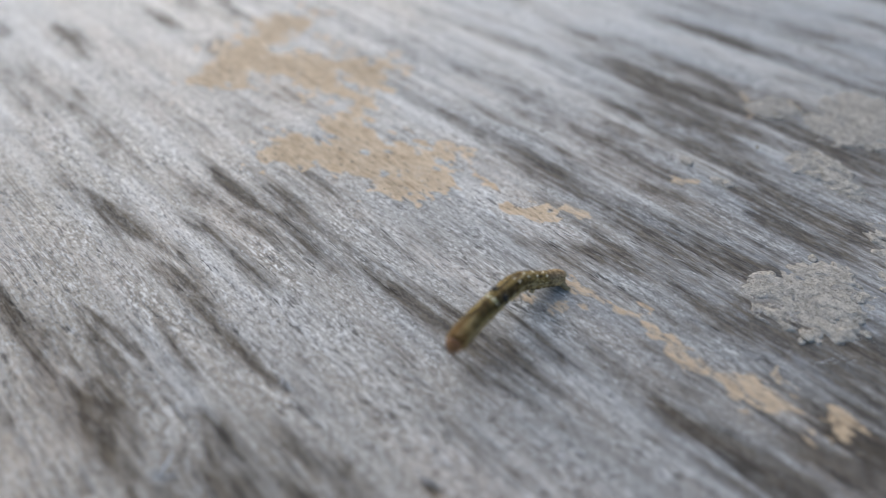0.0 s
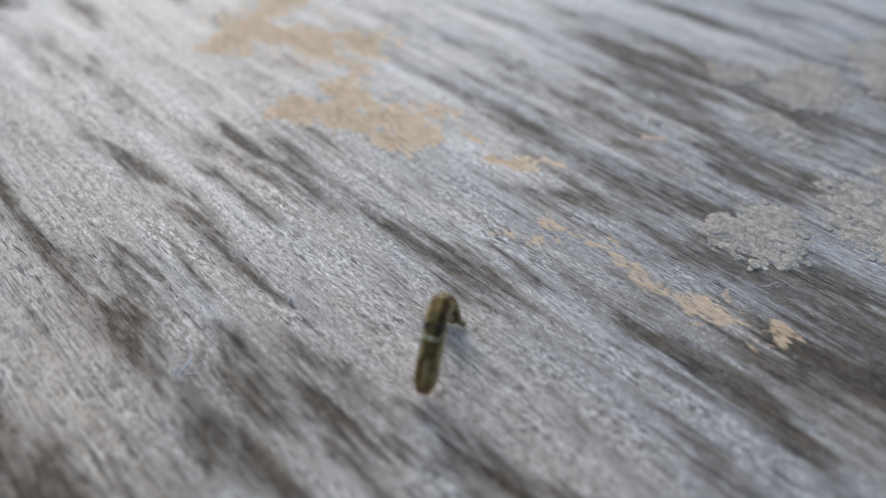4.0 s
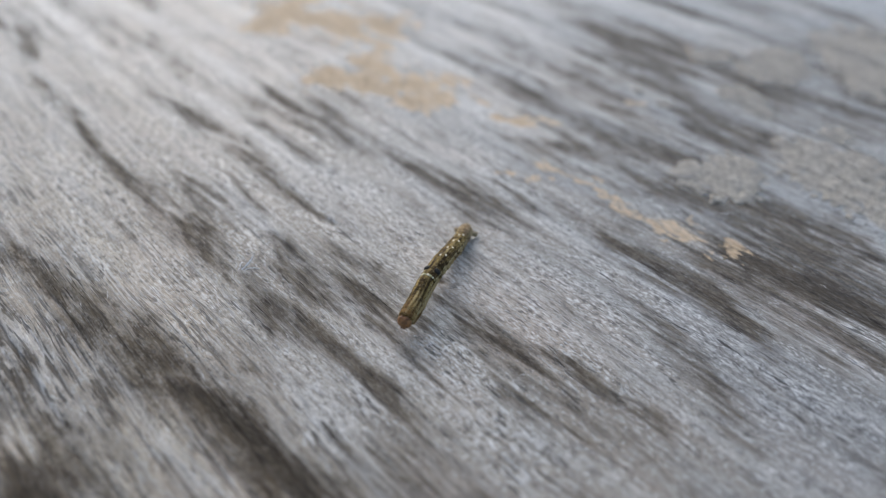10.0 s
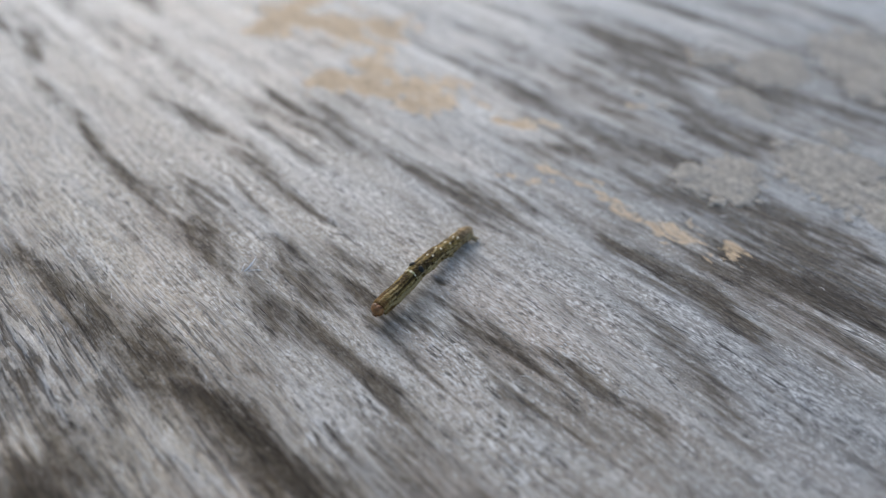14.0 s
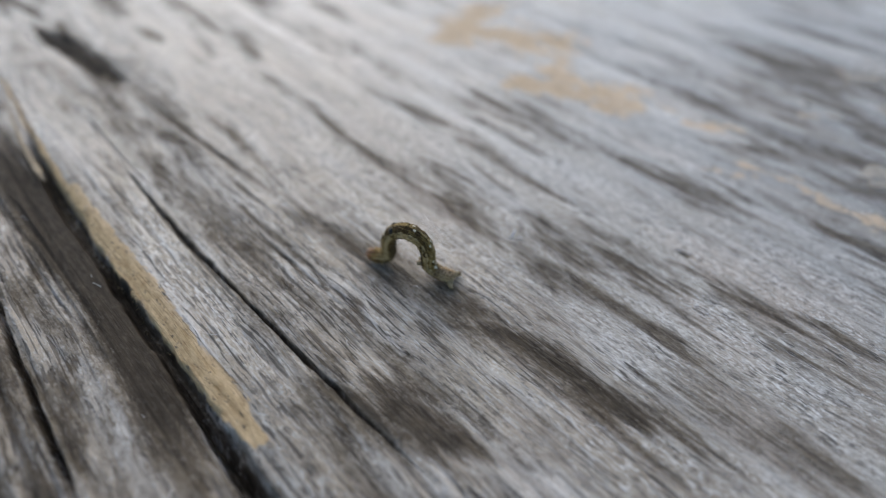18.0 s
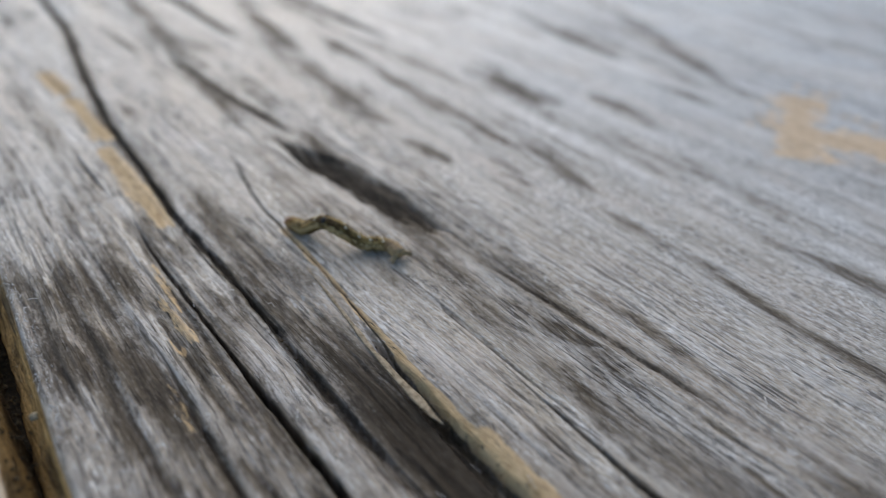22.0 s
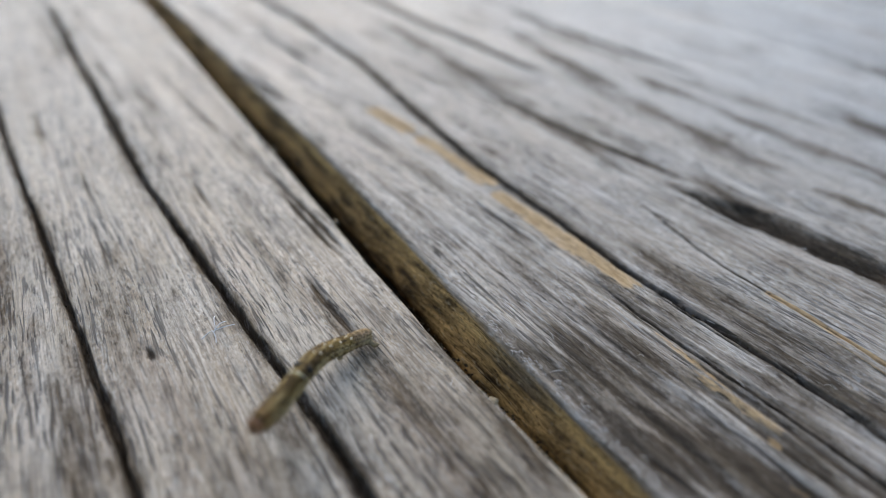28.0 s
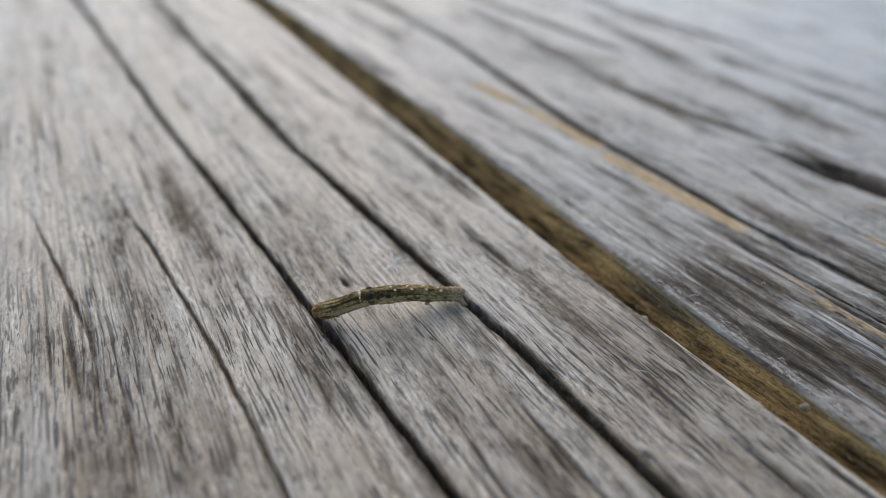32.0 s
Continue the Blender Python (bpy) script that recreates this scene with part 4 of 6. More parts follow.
hairs("wood_fibres", loose, 78, FIBRE, "fine pale loose fibres standing up from weathered wood")


# ---- dirt in the gap ----
def dirt_bed():
    """An uneven bed of black dirt between the boards."""
    along = np.arange(-34, 19, 0.12)
    across = np.linspace(0, 1, 13)
    a, s = np.meshgrid(along, across, indexing="ij")
    b = line_at(a, GAP_LEFT) - 0.25 + (line_at(a, GAP_RIGHT) - line_at(a, GAP_LEFT) + 0.4) * s
    x, y = world_of(a, b)
    z = (-9.5 + 1.6 * value_noise(a, b, 1.1, 0.4, 401) + 0.9 * value_noise(a, b, 0.3, 0.2, 402)) * MM
    n, k = x.shape
    i = (np.arange(n - 1)[:, None] * k + np.arange(k - 1)[None]).reshape(-1)
    me = bpy.data.meshes.new("dirt")
    me.from_pydata(np.stack([x, y, z], -1).reshape(-1, 3).tolist(), [], np.stack([i, i + k, i + k + 1, i + 1], 1).tolist())
    me.materials.append(DIRT)
    return tagged(new("dirt", me), "black crumbly dirt lying deep in the gap between boards", "dirt", kind="stuff")


dirt_bed()


def crumb(x, y, z, size, seed, material, parent=None):
    """One rough grain; returns its verts and faces."""
    bm = bmesh.new()
    bmesh.ops.create_icosphere(bm, subdivisions=2, radius=size)
    for v in bm.verts:
        v.co *= 1 + 0.6 * noise.noise(v.co / size * 1.3 + Vector((seed, 0, 0))) + 0.3 * noise.noise(v.co / size * 3.1 + Vector((0, seed, 0)))
        v.co.z *= 0.7
    ob = part("crumb", bm, material, parent)
    ob.location = (x, y, z)
    return ob


CRUMB = "pale crumb of dirt caught at the edge of the gap"
for k, (ca, cb, size, up) in enumerate(((-5.53, -6.27, 0.75, -0.6), (-5.42, -6.3, 0.45, -0.9), (-5.62, -6.22, 0.4, -1.2), (-3.9, -6.2, 0.6, -1.0), (-9.6, -6.0, 0.4, -1.0), (-12.2, -5.82, 0.5, -0.8), (6.87, 11.13, 0.25, 0.2), (9.55, 7.06, 0.22, 0.2), (-3.56, -5.8, 0.5, -0.6))):
    x, y = world_of(np.array([ca]), np.array([cb]))
    ob = crumb(x[0], y[0], up * MM, size * MM, k, GRAIN_OF_SAND)
    tagged(ob, CRUMB if cb < -5 else "tiny pale grain of sand lying on grey wood", "crumb", "crumbs on the boards")


def grit():
    """Small dark and ochre grains in the gap, the long cracks and the hollow, joined."""
    rng = np.random.default_rng(501)
    verts, faces = [], []
    spots = []
    for k in range(700):
        a = rng.uniform(-16, 0)
        t = rng.uniform(0, 1)
        spots.append((a, line_at(a, GAP_LEFT) + 0.02 + t * 0.35, -1.5 - 6 * t * rng.uniform(0.5, 1), rng.uniform(0.12, 0.4)))
    for nodes, count in ((CRACKS[0][0], 160), (CRACKS[1][0], 120), (CRACKS[4][0], 220), (CRACKS[6][0], 90)):
        for k in range(count):
            a = rng.uniform(max(nodes[0][0], -15), min(nodes[-1][0], 4))
            spots.append((a, line_at(a, nodes) + rng.normal(0, 0.025), -1.2 + rng.uniform(-0.5, 0.4), rng.uniform(0.08, 0.2)))
    for k in range(160):
        a = rng.uniform(-6, -3.2)
        b = -0.12 + 0.1 * rng.normal()
        spots.append((a, b, float(surface_z([a], [b])[0]) + 0.05, rng.uniform(0.07, 0.18)))
    shape = ((0, 0, 1), (0.9, 0, 0), (0, 0.9, 0), (-0.9, 0, 0), (0, -0.9, 0), (0, 0, -1))
    tri = ((0, 1, 2), (0, 2, 3), (0, 3, 4), (0, 4, 1), (5, 2, 1), (5, 3, 2), (5, 4, 3), (5, 1, 4))
    for a, b, z, size in spots:
        x, y = world_of(np.array([a]), np.array([b]))
        base = len(verts)
        verts += [(x[0] + (p[0] + rng.uniform(-0.3, 0.3)) * size * MM, y[0] + (p[1] + rng.uniform(-0.3, 0.3)) * size * MM, (z + (p[2] + rng.uniform(-0.3, 0.3)) * size) * MM) for p in shape]
        faces += [tuple(base + i for i in f) for f in tri]
    me = bpy.data.meshes.new("grit")
    me.from_pydata(verts, [], faces)
    me.materials.append(GRIT)
    return tagged(new("grit", me), "dark and ochre grit lodged in cracks of old wood", "grit", kind="stuff")


grit()

# ---- the inchworm ----
# rings from the tail forwards: length and radius in millimetres
RINGS = ((0.95, 1.02), (0.75, 1.04), (0.85, 1.0), (1.1, 1.02), (0.95, 1.1), (0.95, 1.12), (1.05, 1.1), (1.05, 1.12), (1.1, 1.12), (1.1, 1.18), (1.1, 1.16), (1.1, 1.12),
         (1.05, 1.12), (1.05, 1.14), (0.95, 1.14), (0.9, 1.12), (1.0, 1.16), (0.85, 1.16), (0.75, 1.1), (0.95, 0.98))
SLIM = 0.9
RINGS = tuple((length, radius * SLIM) for length, radius in RINGS)


def skin_material():
    """Olive brown skin with fine lengthwise lines, paler low on the flanks; the belly's shade is painted in."""
    m, nt, bsdf = nodes_of("caterpillar skin")
    skin = nt.nodes.new("ShaderNodeAttribute")
    skin.attribute_name = "skin"
    at = skin.outputs["Vector"]
    lines = noise_at(nt, at, (0.13, 2.6, 2.6), 2, 0.6)
    blot = noise_at(nt, at, (0.65, 1.1, 1.1), 4, 0.6)
    grain = noise_at(nt, at, (4.5, 4.5, 4.5), 2)
    xyz = nt.nodes.new("ShaderNodeSeparateXYZ")
    nt.links.new(at, xyz.inputs["Vector"])
    colour = blend(nt, ramp(nt, lines, 0.42, 0.56), (0.060, 0.036, 0.012), (0.33, 0.215, 0.065))
    colour = blend(nt, maths(nt, "MULTIPLY", ramp(nt, lines, 0.555, 0.63), 0.75), colour, (0.52, 0.42, 0.22))
    colour = blend(nt, maths(nt, "MULTIPLY", ramp(nt, blot, 0.52, 0.64), 0.5), colour, (0.36, 0.26, 0.09))
    colour = blend(nt, maths(nt, "MULTIPLY", ramp(nt, blot, 0.48, 0.38), 0.7), colour, (0.050, 0.030, 0.012))
    colour = blend(nt, maths(nt, "MULTIPLY", ramp(nt, grain, 0.50, 0.38), 0.6), colour, (0.040, 0.024, 0.011))
    colour = blend(nt, maths(nt, "MULTIPLY", ramp(nt, grain, 0.60, 0.70), 0.5), colour, (0.46, 0.36, 0.19))
    front = ramp(nt, xyz.outputs["X"], 16.4, 18.2)
    colour = blend(nt, maths(nt, "MULTIPLY", front, 0.3), colour, (0.30, 0.135, 0.045))
    rear = ramp(nt, xyz.outputs["X"], 3.2, 1.2)
    colour = blend(nt, maths(nt, "MULTIPLY", rear, maths(nt, "ADD", 0.25, maths(nt, "MULTIPLY", ramp(nt, grain, 0.40, 0.58), 0.55))), colour, (0.48, 0.345, 0.21))
    # the shaded underside, put into the skin colour by height
    under_shade = ramp(nt, xyz.outputs["Z"], -0.2, -0.55)
    colour = blend(nt, maths(nt, "MULTIPLY", under_shade, 0.8), colour, (0.060, 0.040, 0.020))
    flank = maths(nt, "MULTIPLY", maths(nt, "MULTIPLY", ramp(nt, xyz.outputs["Z"], 0.32, 0.12), ramp(nt, xyz.outputs["Z"], -0.35, -0.15)), ramp(nt, blot, 0.44, 0.54))
    colour = blend(nt, maths(nt, "MULTIPLY", flank, 0.6), colour, (0.56, 0.42, 0.22))
    nt.links.new(colour, bsdf.inputs["Base Color"])
    bsdf.inputs["Roughness"].default_value = 0.6
    bsdf.inputs["Specular IOR Level"].default_value = 0.12
    bumped(nt, bsdf, maths(nt, "ADD", lines, grain), 0.00022)
    return m


SKIN = skin_material()
SKIN_PALE = mottled("pale clasper skin", (0.17, 0.12, 0.058), (0.36, 0.275, 0.15), 1800, 0.55, 0.00008)
SKIN_HEAD = mottled("head capsule", (0.11, 0.042, 0.014), (0.36, 0.165, 0.055), 1600, 0.35, 0.00003, (0.05, 0.025, 0.012))
SPOT_BLACK = mottled("black tubercle skin", (0.006, 0.005, 0.004), (0.02, 0.016, 0.012), 3000, 0.5)
SPOT_PALE = mottled("cream wart skin", (0.72, 0.64, 0.46), (0.85, 0.78, 0.60), 3000, 0.5)
FOLD = mottled("cream flank skin", (0.20, 0.135, 0.055), (0.58, 0.45, 0.22), 2200, 0.55)
BAND = mottled("yellow-green band skin", (0.36, 0.34, 0.15), (0.60, 0.56, 0.32), 2500, 0.5)


def ring_mesh(length, radius, seed, start):
    """A rounded, slightly folded ring of the body along x, with ridged flanks."""
    bm = bmesh.new()
    rng = np.random.default_rng(seed)
    stations, around = 11, 26
    loops = []
    for i in range(stations):
        t = -1 + 2 * i / (stations - 1)
        x = t * length * 0.8
        r = radius * 1.09 * (1 - (0.07 if start < 12 else 0.04) * min(abs(t) / 0.6, 1) ** 3) * math.sqrt(max(1 - abs(t) ** 14, 0.02))
        loop = []
        for k in range(around):
            c = 2 * math.pi * k / around
            y, z = math.cos(c), math.sin(c)
            ridge = 1 + 0.11 * math.exp(-((abs(c - math.pi * 1.5) - 1.25) ** 2) / 0.05) + rng.uniform(-0.045, 0.045)
            flat = 0.86 if z < -0.5 else 1.0
            loop.append(bm.verts.new((x * MM, y * r * ridge * MM, z * r * ridge * flat * MM)))
        loops.append(loop)
    for p, q in zip(loops, loops[1:]):
        for k in range(around):
            bm.faces.new((p[k], q[k], q[(k + 1) % around], p[(k + 1) % around]))
    bm.faces.new(loops[0])
    bm.faces.new(loops[-1][::-1])
    bmesh.ops.recalc_face_normals(bm, faces=bm.faces)
    skin = bm.verts.layers.float_vector.new("skin")
    for v in bm.verts:
        v[skin] = Vector((v.co.x / MM + start, v.co.y / MM, v.co.z / MM))
    return bm


def wart_mesh(size, seed, stretch=(1, 1, 0.7)):
    bm = bmesh.new()
    bmesh.ops.create_icosphere(bm, subdivisions=2, radius=size * MM)
    for v in bm.verts:
        v.co *= 1 + 0.2 * noise.noise(v.co / (size * MM) + Vector((seed, 3, 1)))
        v.co = Vector((v.co.x * stretch[0], v.co.y * stretch[1], v.co.z * stretch[2]))
    return bm


def leg_mesh(length, top, tip, bend):
    """A tapered, jointed leg that hangs from its origin."""
    bm = bmesh.new()
    loops = []
    for i in range(7):
        t = i / 6
        r = (top + (tip - top) * t) * (1 + 0.12 * math.cos(t * 14))
        loops.append([bm.verts.new(((bend * t * t + r * math.cos(c)) * MM, r * math.sin(c) * MM, -t * length * MM)) for c in np.linspace(0, 2 * math.pi, 10, endpoint=False)])
    for p, q in zip(loops, loops[1:]):
        for k in range(10):
            bm.faces.new((p[k], p[(k + 1) % 10], q[(k + 1) % 10], q[k]))
    bm.faces.new(loops[0][::-1])
    bm.faces.new(loops[-1])
    bmesh.ops.recalc_face_normals(bm, faces=bm.faces)
    return bm


def on_ring(ob, x, angle, radius, roll=0):
    """Sets a sub-part on its ring: x along the body, angle round it in degrees (90 is the back), at that radius, in millimetres."""
    c = radians(angle)
    ob.matrix_basis = pose(x * MM, radius * math.cos(c) * MM, radius * math.sin(c) * MM, angle - 90 + roll, 0, 0)
    return ob


def build_inchworm():
    worm = tagged(new("caterpillar"), "mottled olive-brown inchworm with black back spots creeping over wood", "caterpillar")
    rings, start = [], 0.0
    for i, (length, radius) in enumerate(RINGS[:-1]):
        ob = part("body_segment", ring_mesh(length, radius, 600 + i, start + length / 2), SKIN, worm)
        start += length
        rings.append(ob)
        if i in (3, 5, 7, 9):
            for angle, shift in ((68, -0.2), (98, 0.15)):
                on_ring(part("wart", wart_mesh(0.18, i + angle, (1.3, 0.9, 0.6)), SPOT_PALE, ob, "cream wart"), shift, angle, radius * 1.05)
        if i == 11:
            for angle in (46, 134):
                on_ring(part("tubercle", wart_mesh(0.42, i + angle, (0.95, 1.15, 0.6)), SPOT_BLACK, ob, "black raised tubercle"), 0.3, angle, radius * 1.02)
        if i == 12:
            for angle in (30, 50, 70, 90, 110, 130, 150):
                on_ring(part("band_mark", wart_mesh(0.16, i + angle, (1.2, 1.2, 0.4)), BAND if angle % 40 == 30 else SPOT_PALE, ob, "yellow-green band mark"), 0.25, angle, radius * 1.05)
        if i == 4:
            for angle in (248, 292):
                on_ring(part("proleg", leg_mesh(0.75, 0.42, 0.30, 0.05), SKIN_PALE, ob, "pale stubby proleg"), 0, angle, radius * 0.75, 180)
        if i == 0:
            for angle in (200, 340):
                on_ring(part("clasper", leg_mesh(1.25, 0.42, 0.36, -0.5), SKIN_PALE, ob, "pale splayed clasper"), -0.35, angle, radius * 0.5, 180)
            on_ring(part("tail_plate", wart_mesh(0.62, 7, (1.2, 1.0, 0.5)), SKIN_PALE, ob, "pale tail plate"), -0.35, 90, radius * 0.65)
        if i in (16, 17, 18):
            for angle in (240, 300):
                on_ring(part("leg", leg_mesh(0.5, 0.20, 0.07, 0.15), SKIN_PALE, ob, "thin pointed true leg"), 0, angle, radius * 0.85, 180)
        if 2 < i < 18:
            for angle in (17, 163):
                on_ring(part("flank_fold", wart_mesh(0.34, i + angle, (1.5, 0.6, 0.42)), FOLD, ob, "cream fold low on the flank"), 0.1 * (i % 3 - 1), angle, radius * 0.98)
    length, radius = RINGS[-1]
    bm = bmesh.new()
    bmesh.ops.create_uvsphere(bm, u_segments=24, v_segments=14, radius=radius * MM)
    for v in bm.verts:
        x, y, z = v.co / (radius * MM)
        dent = 1 - 0.16 * math.exp(-((y / 0.22) ** 2)) * max(z, 0)
        v.co = Vector((x * 0.78, y * 1.02, z * 0.98)) * dent * radius * MM
    head = part("head", bm, SKIN_HEAD, worm, "glossy orange-brown head")
    for side in (-1, 1):
        eye = part("eye", wart_mesh(0.11, side), SPOT_BLACK, head)
        eye.location = (0.48 * MM, side * 0.52 * MM, -0.1 * MM)
        jaw = part("jaw", wart_mesh(0.22, side + 5, (1, 0.8, 1)), SKIN_HEAD, head)
        jaw.location = (0.5 * MM, side * 0.16 * MM, -0.5 * MM)
    return worm, rings + [head]


caterpillar, BODY = build_inchworm()

